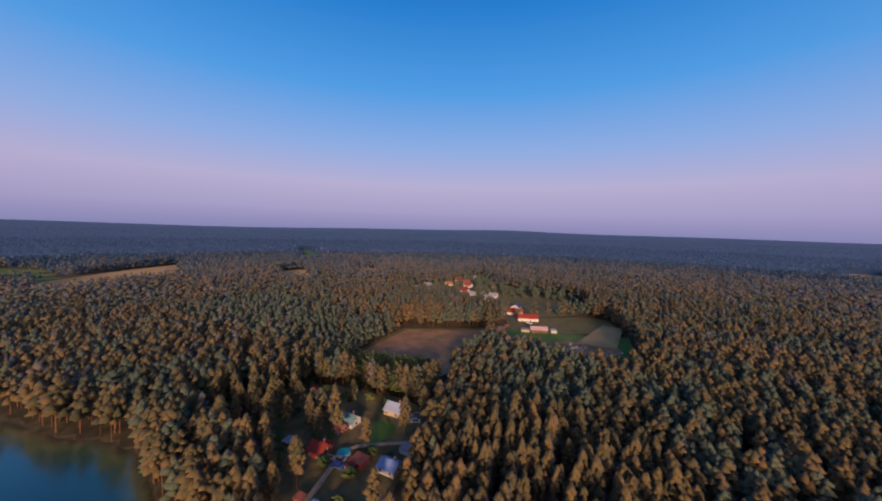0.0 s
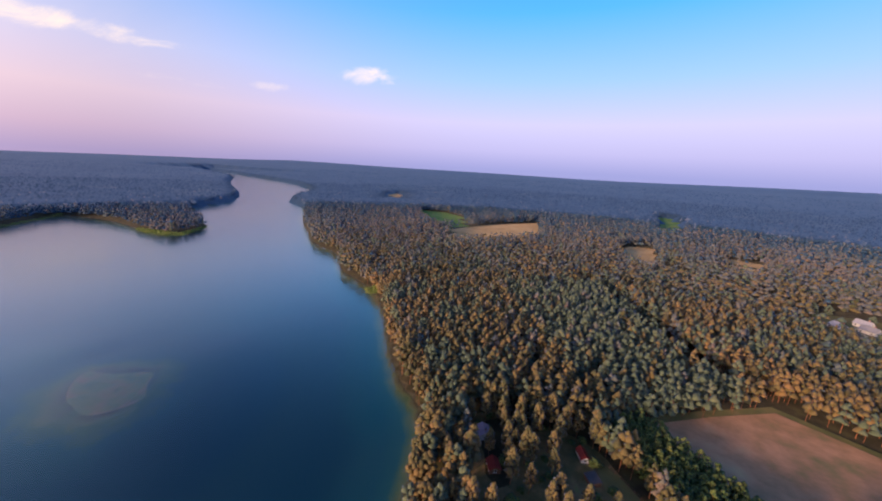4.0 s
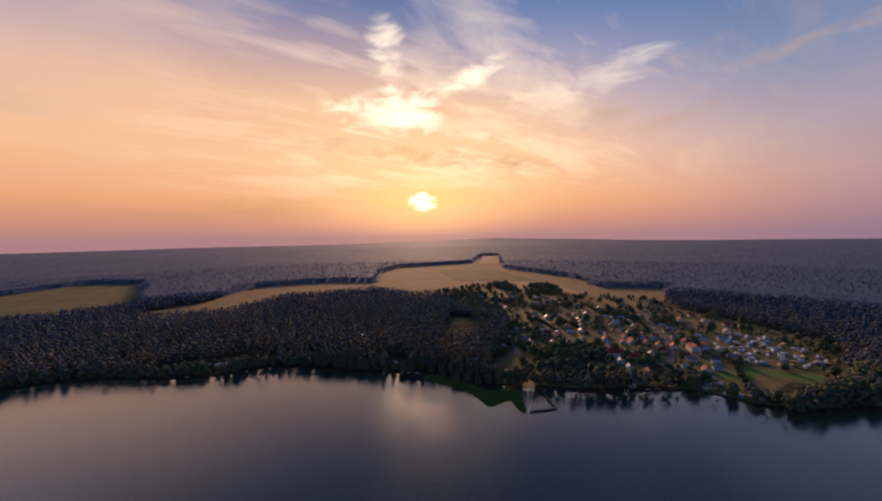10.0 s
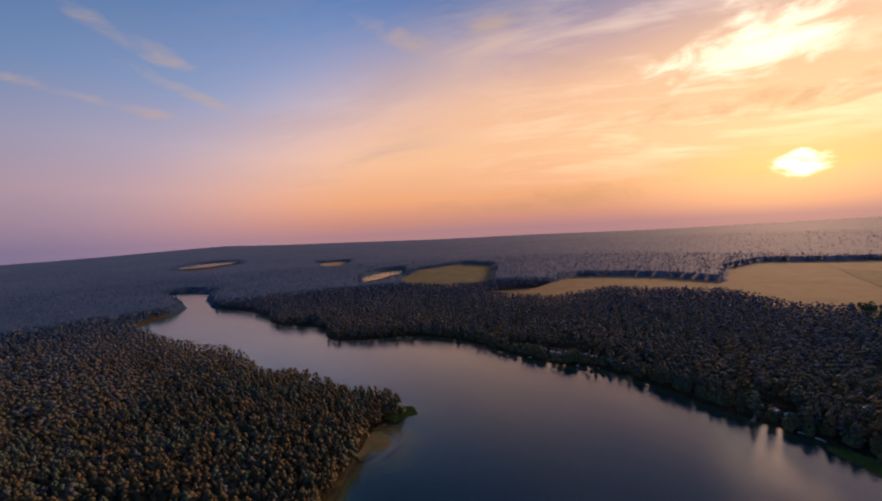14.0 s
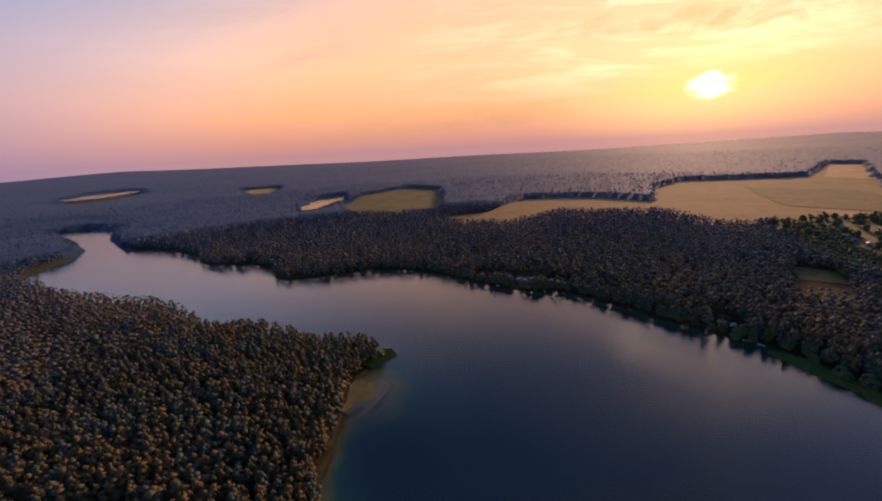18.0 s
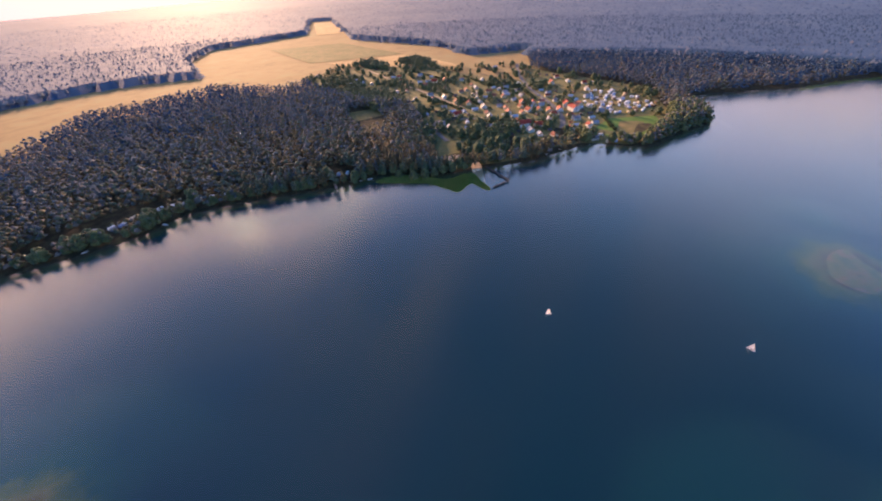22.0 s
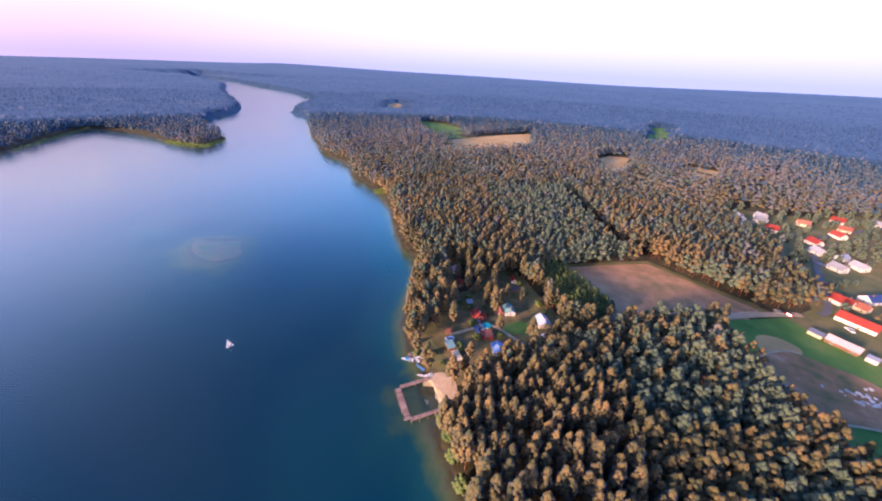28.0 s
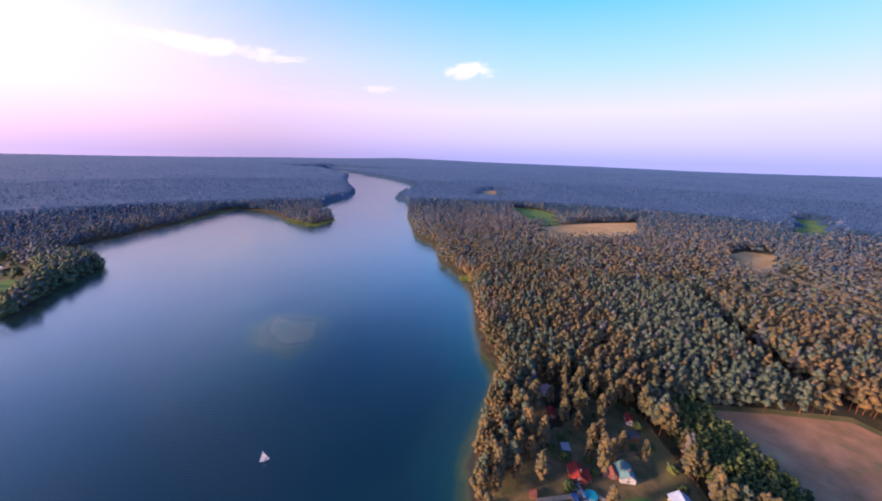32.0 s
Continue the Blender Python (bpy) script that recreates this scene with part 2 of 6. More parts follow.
def surface(name, stops, scale=1.0, rough=0.85, bump=0.3, bump_scale=None, detail=5.0, second=None, metal=0.0, sheen=0.0, random_tint=0.0, island=0.0, coarse=None):
    """A procedural surface: a noise-driven ramp of colours with a second, coarser noise and fine relief. Sizes in noise cells per metre."""
    m, t, out = material(name)
    at = node(t, "ShaderNodeTexCoord").outputs["Object"]
    if name in WORLD_SPACE:
        at = node(t, "ShaderNodeNewGeometry").outputs["Position"]
    n1 = node(t, "ShaderNodeTexNoise", {"Vector": at, "Scale": scale, "Detail": detail, "Roughness": 0.6}).outputs[0]
    n2 = node(t, "ShaderNodeTexNoise", {"Vector": at, "Scale": coarse or scale * 0.13, "Detail": 3.0}).outputs[0]
    f = calc(t, "ADD", calc(t, "MULTIPLY", n1, 0.6), calc(t, "MULTIPLY", n2, 0.4))
    if island:
        r = node(t, "ShaderNodeNewGeometry").outputs["Random Per Island"]
        f = calc(t, "ADD", f, calc(t, "MULTIPLY", calc(t, "SUBTRACT", r, 0.5), island))
    if random_tint:
        r = node(t, "ShaderNodeObjectInfo").outputs["Random"]
        f = calc(t, "ADD", f, calc(t, "MULTIPLY", calc(t, "SUBTRACT", r, 0.5), random_tint))
    lo, hi = 0.32, 0.68
    col = ramp(t, f, [(lo + (hi - lo) * p, c) for p, c in stops])
    b = node(t, "ShaderNodeBump", {"Strength": bump, "Distance": 0.3 / (bump_scale or scale), "Height": node(t, "ShaderNodeTexNoise", {"Vector": at, "Scale": bump_scale or scale * 3, "Detail": 3.0}).outputs[0]})
    p = node(t, "ShaderNodeBsdfPrincipled", {"Base Color": col, "Roughness": rough, "Metallic": metal, "Normal": b.outputs[0]})
    p.inputs["Specular IOR Level"].default_value = 0.3
    if sheen:
        # blue-tinted sheen stands in for haze over woods seen at low angles
        p.inputs["Sheen Weight"].default_value = sheen
        p.inputs["Sheen Roughness"].default_value = 0.5
        p.inputs["Sheen Tint"].default_value = (0.22, 0.42, 1.0, 1)
    t.links.new(p.outputs[0], out.inputs[0])
    return m


WORLD_SPACE = {"foliage", "foliage_far_hazed", "foliage_mid_hazed", "foliage_green", "foliage_young", "foliage_broad", "canopy_hazed", "forest_floor", "ploughed_field", "stubble_field", "meadow", "crop_field", "wheat_field", "sand", "dirt_track", "asphalt", "reeds", "bark", "allotment_grass", "bare_earth"}
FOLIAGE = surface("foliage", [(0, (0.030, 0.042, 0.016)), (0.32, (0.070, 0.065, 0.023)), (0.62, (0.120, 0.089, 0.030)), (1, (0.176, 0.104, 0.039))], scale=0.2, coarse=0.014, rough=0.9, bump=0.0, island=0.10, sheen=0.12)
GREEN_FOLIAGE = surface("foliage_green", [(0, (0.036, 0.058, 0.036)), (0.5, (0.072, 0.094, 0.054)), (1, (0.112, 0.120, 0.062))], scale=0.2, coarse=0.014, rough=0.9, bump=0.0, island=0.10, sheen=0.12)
# haze is put into the leaf colour: bluer for mid and far woods
HAZED_FAR_FOLIAGE = surface("foliage_far_hazed", [(0, (0.012, 0.040, 0.080)), (0.4, (0.020, 0.056, 0.106)), (0.7, (0.030, 0.066, 0.116)), (1, (0.054, 0.078, 0.112))], scale=0.03, coarse=0.004, rough=0.9, bump=0.0, island=0.05, sheen=0.05)
HAZED_MID_FOLIAGE = surface("foliage_mid_hazed", [(0, (0.044, 0.068, 0.064)), (0.4, (0.080, 0.092, 0.080)), (0.7, (0.118, 0.104, 0.078)), (1, (0.150, 0.108, 0.076))], scale=0.10, coarse=0.006, rough=0.9, bump=0.0, island=0.14, sheen=0.2)
GARDEN = surface("allotment_grass", [(0, (0.06, 0.07, 0.025)), (0.45, (0.12, 0.105, 0.04)), (0.7, (0.20, 0.14, 0.06)), (1, (0.14, 0.19, 0.05))], scale=0.25, coarse=0.05, rough=0.95, bump=0.5, bump_scale=2.0)
YOUNG = surface("foliage_young", [(0, (0.03, 0.06, 0.018)), (0.5, (0.07, 0.10, 0.025)), (1, (0.12, 0.13, 0.03))], scale=0.25, coarse=0.05, rough=0.9, bump=0.0, island=0.16, sheen=0.05)
BROAD = surface("foliage_broad", [(0, (0.046, 0.070, 0.034)), (0.5, (0.084, 0.108, 0.042)), (1, (0.13, 0.14, 0.052))], scale=0.2, coarse=0.02, rough=0.9, bump=0.0, island=0.2, sheen=0.08)
# the farthest crowns, with haze painted in as a paler blue
HAZED_CANOPY = surface("canopy_hazed", [(0, (0.014, 0.046, 0.096)), (0.5, (0.024, 0.066, 0.126)), (1, (0.052, 0.086, 0.130))], scale=0.02, coarse=0.003, rough=0.9, bump=0.0, sheen=0.05)
RUST_LEAF = surface("foliage_rust", [(0, (0.10, 0.045, 0.02)), (1, (0.20, 0.08, 0.035))], scale=0.4, rough=0.9, bump=0.0, island=0.3)
BARK = surface("bark", [(0, (0.12, 0.05, 0.025)), (1, (0.26, 0.11, 0.05))], scale=2.0, rough=0.9, bump=0.4)
PLOUGHED = surface("ploughed_field", [(0, (0.18, 0.155, 0.06)), (0.3, (0.31, 0.18, 0.085)), (0.6, (0.43, 0.235, 0.12)), (1, (0.48, 0.32, 0.16))], scale=0.12, coarse=0.02, rough=0.95, bump=0.5, bump_scale=2.0)
BARE = surface("bare_earth", [(0, (0.13, 0.13, 0.04)), (0.3, (0.25, 0.155, 0.065)), (0.55, (0.36, 0.185, 0.085)), (0.8, (0.44, 0.25, 0.13)), (1, (0.52, 0.35, 0.21))], scale=0.16, coarse=0.05, rough=0.95, bump=0.6, bump_scale=1.5)
STUBBLE = surface("stubble_field", [(0, (0.36, 0.23, 0.09)), (0.5, (0.50, 0.33, 0.13)), (1, (0.60, 0.42, 0.19))], scale=0.05, coarse=0.008, rough=0.95, bump=0.4, bump_scale=1.5)
WHEAT = surface("wheat_field", [(0, (0.21, 0.145, 0.058)), (0.5, (0.30, 0.20, 0.078)), (1, (0.29, 0.24, 0.10))], scale=0.03, coarse=0.006, rough=0.95, bump=0.4, bump_scale=1.5)
CROP = surface("crop_field", [(0, (0.06, 0.14, 0.025)), (0.5, (0.11, 0.20, 0.035)), (1, (0.24, 0.24, 0.06))], scale=0.08, coarse=0.015, rough=0.95, bump=0.4, bump_scale=2.0)
MEADOW = surface("meadow", [(0, (0.09, 0.105, 0.035)), (0.5, (0.16, 0.145, 0.05)), (1, (0.25, 0.18, 0.075))], scale=0.10, coarse=0.02, rough=0.95, bump=0.5, bump_scale=2.0)
SAND = surface("sand", [(0, (0.42, 0.28, 0.16)), (1, (0.62, 0.46, 0.29))], scale=0.5, rough=0.95, bump=0.3)
TRACK = surface("dirt_track", [(0, (0.34, 0.24, 0.14)), (1, (0.52, 0.40, 0.25))], scale=0.6, rough=0.95, bump=0.4)
ASPHALT = surface("asphalt", [(0, (0.10, 0.10, 0.10)), (1, (0.17, 0.165, 0.16))], scale=0.7, rough=0.9, bump=0.2)
REEDS = surface("reeds", [(0, (0.11, 0.18, 0.05)), (0.5, (0.18, 0.26, 0.06)), (1, (0.28, 0.30, 0.10))], scale=0.5, coarse=0.06, rough=0.9, bump=0.0, island=0.3)
SILT = surface("sandy_silt", [(0, (0.055, 0.085, 0.042)), (0.4, (0.115, 0.13, 0.052)), (0.7, (0.18, 0.12, 0.066)), (1, (0.15, 0.15, 0.066))], scale=0.16, coarse=0.05, rough=0.95, bump=0.3, bump_scale=1.0)


def bed_material():
    m, t, out = material("lake_bed")
    pos = node(t, "ShaderNodeNewGeometry").outputs["Position"]
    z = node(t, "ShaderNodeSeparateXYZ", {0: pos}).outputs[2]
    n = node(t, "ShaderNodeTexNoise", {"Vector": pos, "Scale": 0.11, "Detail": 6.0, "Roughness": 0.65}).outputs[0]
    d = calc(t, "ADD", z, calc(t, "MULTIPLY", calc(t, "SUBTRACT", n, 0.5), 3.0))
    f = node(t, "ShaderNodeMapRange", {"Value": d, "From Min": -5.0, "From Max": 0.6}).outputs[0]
    # bed colours, with the water's darkening and blueing by depth painted in
    silt_depth_tint = ramp(t, f, [(0.0, (0.0015, 0.038, 0.064)), (0.40, (0.006, 0.050, 0.066)), (0.60, (0.045, 0.08, 0.045)), (0.71, (0.085, 0.10, 0.05)), (0.80, (0.075, 0.066, 0.04)), (0.87, (0.045, 0.042, 0.028)), (0.93, (0.09, 0.07, 0.035)), (1.0, (0.07, 0.065, 0.03))])
    land = ramp(t, node(t, "ShaderNodeTexNoise", {"Vector": pos, "Scale": 0.15, "Detail": 6.0}).outputs[0], [(0.35, (0.020, 0.022, 0.011)), (0.5, (0.040, 0.034, 0.018)), (0.66, (0.065, 0.060, 0.024))])
    dry = node(t, "ShaderNodeMapRange", {"Value": z, "From Min": -0.05, "From Max": 0.12}).outputs[0]
    col = blend(t, dry, silt_depth_tint, land)
    b = node(t, "ShaderNodeBump", {"Strength": 0.5, "Distance": 0.3, "Height": n})
    p = node(t, "ShaderNodeBsdfPrincipled", {"Base Color": col, "Roughness": 0.95, "Normal": b.outputs[0], "Sheen Weight": 0.04})
    p.inputs["Specular IOR Level"].default_value = 0.1
    t.links.new(p.outputs[0], out.inputs[0])
    return m


GROUND = bed_material()


def water_material():
    m, t, out = material("lake_water")
    pos = node(t, "ShaderNodeNewGeometry").outputs["Position"]
    n2 = node(t, "ShaderNodeTexNoise", {"Vector": pos, "Scale": 0.012, "Detail": 3.0}).outputs[0]
    rough = node(t, "ShaderNodeMapRange", {"Value": n2, "From Min": 0.35, "From Max": 0.65, "To Min": 0.15, "To Max": 0.20}).outputs[0]
    # small ripples tilt towards the eye and mirror more at a low angle
    fres = calc(t, "POWER", calc(t, "DIVIDE", node(t, "ShaderNodeFresnel", {"IOR": 1.34}).outputs[0], 0.134), 1.35)
    fres = calc(t, "MULTIPLY", calc(t, "TANH", calc(t, "MULTIPLY", fres, 1.0)), 0.38)
    gloss = node(t, "ShaderNodeBsdfGlossy", {"Color": grey(1), "Roughness": rough})
    clear = node(t, "ShaderNodeBsdfTransparent", {"Color": (0.90, 0.97, 0.95, 1)})
    mix = node(t, "ShaderNodeMixShader", {0: fres, 1: clear.outputs[0], 2: gloss.outputs[0]})
    t.links.new(mix.outputs[0], out.inputs[0])
    return m


WATER = water_material()
# ---- materials of built things ----
RED_TILE = surface("red_roof_tile", [(0, (0.202, 0.025, 0.018)), (1, (0.331, 0.050, 0.032))], scale=1.5, rough=0.7, bump=0.4, bump_scale=6, random_tint=0.25)
RUST_TILE = surface("brown_roof_tile", [(0, (0.22, 0.075, 0.05)), (1, (0.36, 0.13, 0.09))], scale=1.5, rough=0.8, bump=0.4, bump_scale=6, random_tint=0.4)
GREY_ROOF = surface("grey_roof_sheet", [(0, (0.20, 0.20, 0.22)), (1, (0.34, 0.34, 0.37))], scale=1.2, rough=0.5, bump=0.2, bump_scale=5, random_tint=0.5)
PALE_ROOF = surface("pale_metal_roof", [(0, (0.34, 0.40, 0.50)), (1, (0.46, 0.52, 0.62))], scale=0.8, rough=0.4, bump=0.15, bump_scale=5)
TEAL_ROOF = surface("teal_roof_sheet", [(0, (0.12, 0.24, 0.25)), (1, (0.22, 0.36, 0.36))], scale=1.0, rough=0.5, bump=0.2)
BLUE_ROOF = surface("blue_metal_roof", [(0, (0.12, 0.22, 0.46)), (1, (0.30, 0.40, 0.62))], scale=0.9, rough=0.4, bump=0.2)
DARK_ROOF = surface("dark_roof_felt", [(0, (0.045, 0.045, 0.05)), (1, (0.09, 0.085, 0.085))], scale=1.2, rough=0.85, bump=0.3, random_tint=0.3)
NAVY_ROOF = surface("navy_roof_sheet", [(0, (0.02, 0.035, 0.12)), (1, (0.05, 0.07, 0.2))], scale=1.0, rough=0.45, bump=0.2)
PINK_ROOF = surface("faded_pink_roof", [(0, (0.46, 0.30, 0.30)), (1, (0.62, 0.45, 0.44))], scale=1.2, rough=0.8, bump=0.3)
PLASTER = surface("white_plaster", [(0, (0.48, 0.46, 0.42)), (1, (0.66, 0.64, 0.60))], scale=1.2, rough=0.85, bump=0.15, random_tint=0.3)
CREAM = surface("cream_plaster", [(0, (0.52, 0.42, 0.27)), (1, (0.68, 0.56, 0.38))], scale=1.0, rough=0.85, bump=0.15)
TIMBER = surface("brown_timber", [(0, (0.10, 0.055, 0.03)), (1, (0.22, 0.12, 0.065))], scale=2.0, rough=0.8, bump=0.3, random_tint=0.3)
RED_WOOD = surface("red_painted_timber", [(0, (0.22, 0.045, 0.03)), (1, (0.34, 0.08, 0.05))], scale=2.0, rough=0.8, bump=0.3)
PLANK = surface("weathered_plank", [(0, (0.24, 0.15, 0.12)), (1, (0.42, 0.29, 0.24))], scale=2.5, rough=0.85, bump=0.4, random_tint=0.5)
DARK_PLANK = surface("dark_wet_plank", [(0, (0.05, 0.045, 0.04)), (1, (0.12, 0.10, 0.085))], scale=2.5, rough=0.8, bump=0.4, random_tint=0.4)
WHITE_GEL = surface("white_hull", [(0, (0.72, 0.72, 0.72)), (1, (0.85, 0.85, 0.84))], scale=1.0, rough=0.35, bump=0.05)
CANVAS = surface("white_sailcloth", [(0, (0.72, 0.71, 0.68)), (1, (0.86, 0.85, 0.83))], scale=1.5, rough=0.9, bump=0.2)
BLUE_GEL = surface("blue_hull", [(0, (0.05, 0.22, 0.55)), (1, (0.09, 0.32, 0.70))], scale=1.0, rough=0.4, bump=0.05)
TEAL_COVER = surface("teal_tarpaulin", [(0, (0.02, 0.28, 0.34)), (1, (0.05, 0.42, 0.48))], scale=1.5, rough=0.6, bump=0.4)
METAL = surface("grey_metal", [(0, (0.35, 0.35, 0.36)), (1, (0.50, 0.50, 0.52))], scale=2.0, rough=0.4, bump=0.1, metal=0.8)
RUBBER = surface("black_rubber", [(0, (0.015, 0.015, 0.015)), (1, (0.03, 0.03, 0.03))], scale=4.0, rough=0.9, bump=0.2)
STONE = surface("pale_rubble", [(0, (0.38, 0.34, 0.30)), (1, (0.62, 0.58, 0.54))], scale=1.5, rough=0.95, bump=0.5, random_tint=0.4)
HEDGE = surface("hedge_leaf", [(0, (0.02, 0.04, 0.015)), (1, (0.06, 0.085, 0.03))], scale=1.0, rough=0.9, bump=0.0, island=0.3)
CAR_PAINTS = [surface("white_car_paint", [(0, (0.70, 0.70, 0.70)), (1, (0.80, 0.80, 0.80))], rough=0.3, bump=0.0), surface("silver_car_paint", [(0, (0.36, 0.37, 0.38)), (1, (0.46, 0.47, 0.48))], rough=0.3, bump=0.0, metal=0.6), surface("red_car_paint", [(0, (0.40, 0.03, 0.02)), (1, (0.50, 0.04, 0.03))], rough=0.3, bump=0.0), surface("blue_car_paint", [(0, (0.04, 0.09, 0.30)), (1, (0.06, 0.13, 0.38))], rough=0.3, bump=0.0)]


def glass_material():
    m, t, out = material("window_glass")
    p = node(t, "ShaderNodeBsdfPrincipled", {"Base Color": (0.02, 0.025, 0.03, 1), "Roughness": 0.06})
    t.links.new(p.outputs[0], out.inputs[0])
    return m


GLASS = glass_material()
# ---- the plan, in metres ----
EAST_SHORE = [(-2260, 1600), (-1880, 1490), (-1500, 1330), (-1190, 1200), (-1000, 1110), (-806, 955), (-712, 835), (-668, 745), (-632, 690), (-618, 662), (-560, 640), (-470, 552), (-395, 470), (-305, 384), (-262, 350), (-212, 328), (-170, 280), (-142, 266), (-120, 256), (-90, 222), (-70, 194), (-42, 158), (-27, 148), (-18, 128), (-16, 116), (-6, 92), (5, 73), (19, 61), (31, 52), (35, 38), (49, 21), (64, 1), (86, -30), (108, -72), (124, -105), (132, -127), (132, -160), (136, -190), (131, -206), (120, -220), (133, -228), (160, -236), (178, -232), (208, -252), (243, -256), (275, -254), (312, -280), (358, -312), (440, -330), (510, -342), (560, -372), (672, -410), (705, -525), (778, -600), (925, -672)]
WEST_SHORE = [(1010, -760), (935, -780), (832, -740), (775, -659), (640, -560), (573, -549), (474, -506), (430, -448), (324, -441), (282, -373), (222, -391), (170, -412), (105, -394), (45, -350), (-5, -322), (-28, -326), (-50, -310), (-76, -286), (-100, -256), (-121, -236), (-142, -222), (-154, -198), (-164, -178), (-175, -161), (-185, -148), (-194, -140), (-204, -134), (-212, -118), (-228, -100), (-246, -88), (-270, -74), (-292, -52), (-293, -28), (-298, -2), (-340, 14), (-398, 57), (-430, 46), (-446, 30), (-478, 30), (-512, 48), (-534, 88), (-556, 122), (-574, 160), (-626, 212), (-686, 290), (-640, 302), (-560, 305), (-462, 284), (-424, 296), (-452, 352), (-478, 366), (-548, 398), (-616, 424), (-672, 500), (-700, 575), (-770, 640), (-840, 700), (-1010, 810), (-1290, 1000), (-1500, 1196), (-1900, 1380), (-2260, 1560)]


def smooth(points, times=1, wobble=0.0, closed=True):
    """Corner cutting, with a little unevenness."""
    p = np.array(points, float)
    for _ in range(times):
        q = np.roll(p, -1, axis=0) if closed else p[1:]
        a = p if closed else p[:-1]
        p = np.stack([a * 0.75 + q * 0.25, a * 0.25 + q * 0.75], 1).reshape(-1, 2)
    if wobble:
        p = p + np.array([[noise.noise((x * 0.06, y * 0.06, 1.5)), noise.noise((x * 0.06, y * 0.06, 7.5))] for x, y in p]) * wobble
    return p


LAKE = smooth(EAST_SHORE + WEST_SHORE, 1, 3.0)


def inside(poly, x, y):
    poly = np.asarray(poly, float)
    hit = np.zeros(x.shape, bool)
    px, py = poly[-1]
    for qx, qy in poly:
        if qy != py:
            cross = ((qy > y) != (py > y)) & (x < (px - qx) * (y - qy) / (py - qy) + qx)
            hit ^= cross
        px, py = qx, qy
    return hit


def distance(poly, x, y, closed=True):
    poly = np.asarray(poly, float)
    best = np.full(x.shape, 1e9)
    pairs = zip(poly, np.roll(poly, -1, axis=0)) if closed else zip(poly[:-1], poly[1:])
    for (ax, ay), (bx, by) in pairs:
        dx, dy = bx - ax, by - ay
        t = np.clip(((x - ax) * dx + (y - ay) * dy) / (dx * dx + dy * dy + 1e-9), 0, 1)
        best = np.minimum(best, (x - ax - t * dx) ** 2 + (y - ay - t * dy) ** 2)
    return np.sqrt(best)


def rise(x, y):
    """The land's height away from the shore: low swells near, wooded hills far off."""
    r = np.hypot(x, y)
    t = np.clip((r - 900) / 3900, 0, 1)
    swell = np.sin(x / 610 + 1.3) * np.cos(y / 740 - 0.6) + 0.5 * np.sin((x + y) / 330)
    return t ** 1.3 * 72 + np.clip((r - 1200) / 1500, 0, 1) * swell * 5.0


SHOAL = [(-146, 118), (-136, 108), (-130, 90), (-146, 83), (-166, 92), (-170, 104), (-162, 111)]
SHALLOWS = [([(13, 52), (21.5, 43), (29, 50), (21, 59)], -0.9), ([(140, -195), (126, -199), (113, -188), (113, -172), (126, -163), (138, -168)], 0.15), (SHOAL, -0.2), ([(-196, 108), (-206, 101), (-214, 106), (-202, 113)], -2.4)]


def terrain(x, y):
    shape = np.shape(x)
    x, y = np.ravel(x).astype(float), np.ravel(y).astype(float)
    z = 1.8 + rise(x, y)
    near = (x > -2300) & (x < 1100) & (y > -850) & (y < 1650)
    xs, ys = x[near], y[near]
    if len(xs):
        d = distance(LAKE, xs, ys)
        wet = inside(LAKE, xs, ys)
        dry = np.where(d < 30, 0.25 + d * 0.052, 1.8) + rise(xs, ys) * np.clip((d - 20) / 350, 0, 1)
        bed = -np.where(d < 5, d * 0.42, 2.1 + (d - 5) * 0.36)
        bed = np.maximum(bed, -9.0)
        for poly, top in SHALLOWS:
            ds = distance(poly, xs, ys)
            ins = inside(poly, xs, ys)
            bed = np.maximum(bed, np.where(ins, top - 0.5 + np.minimum(ds, 10) * 0.05, top - 0.5 - ds * 0.16))
        z[near] = np.where(wet, bed, dry)
    return z.reshape(shape)


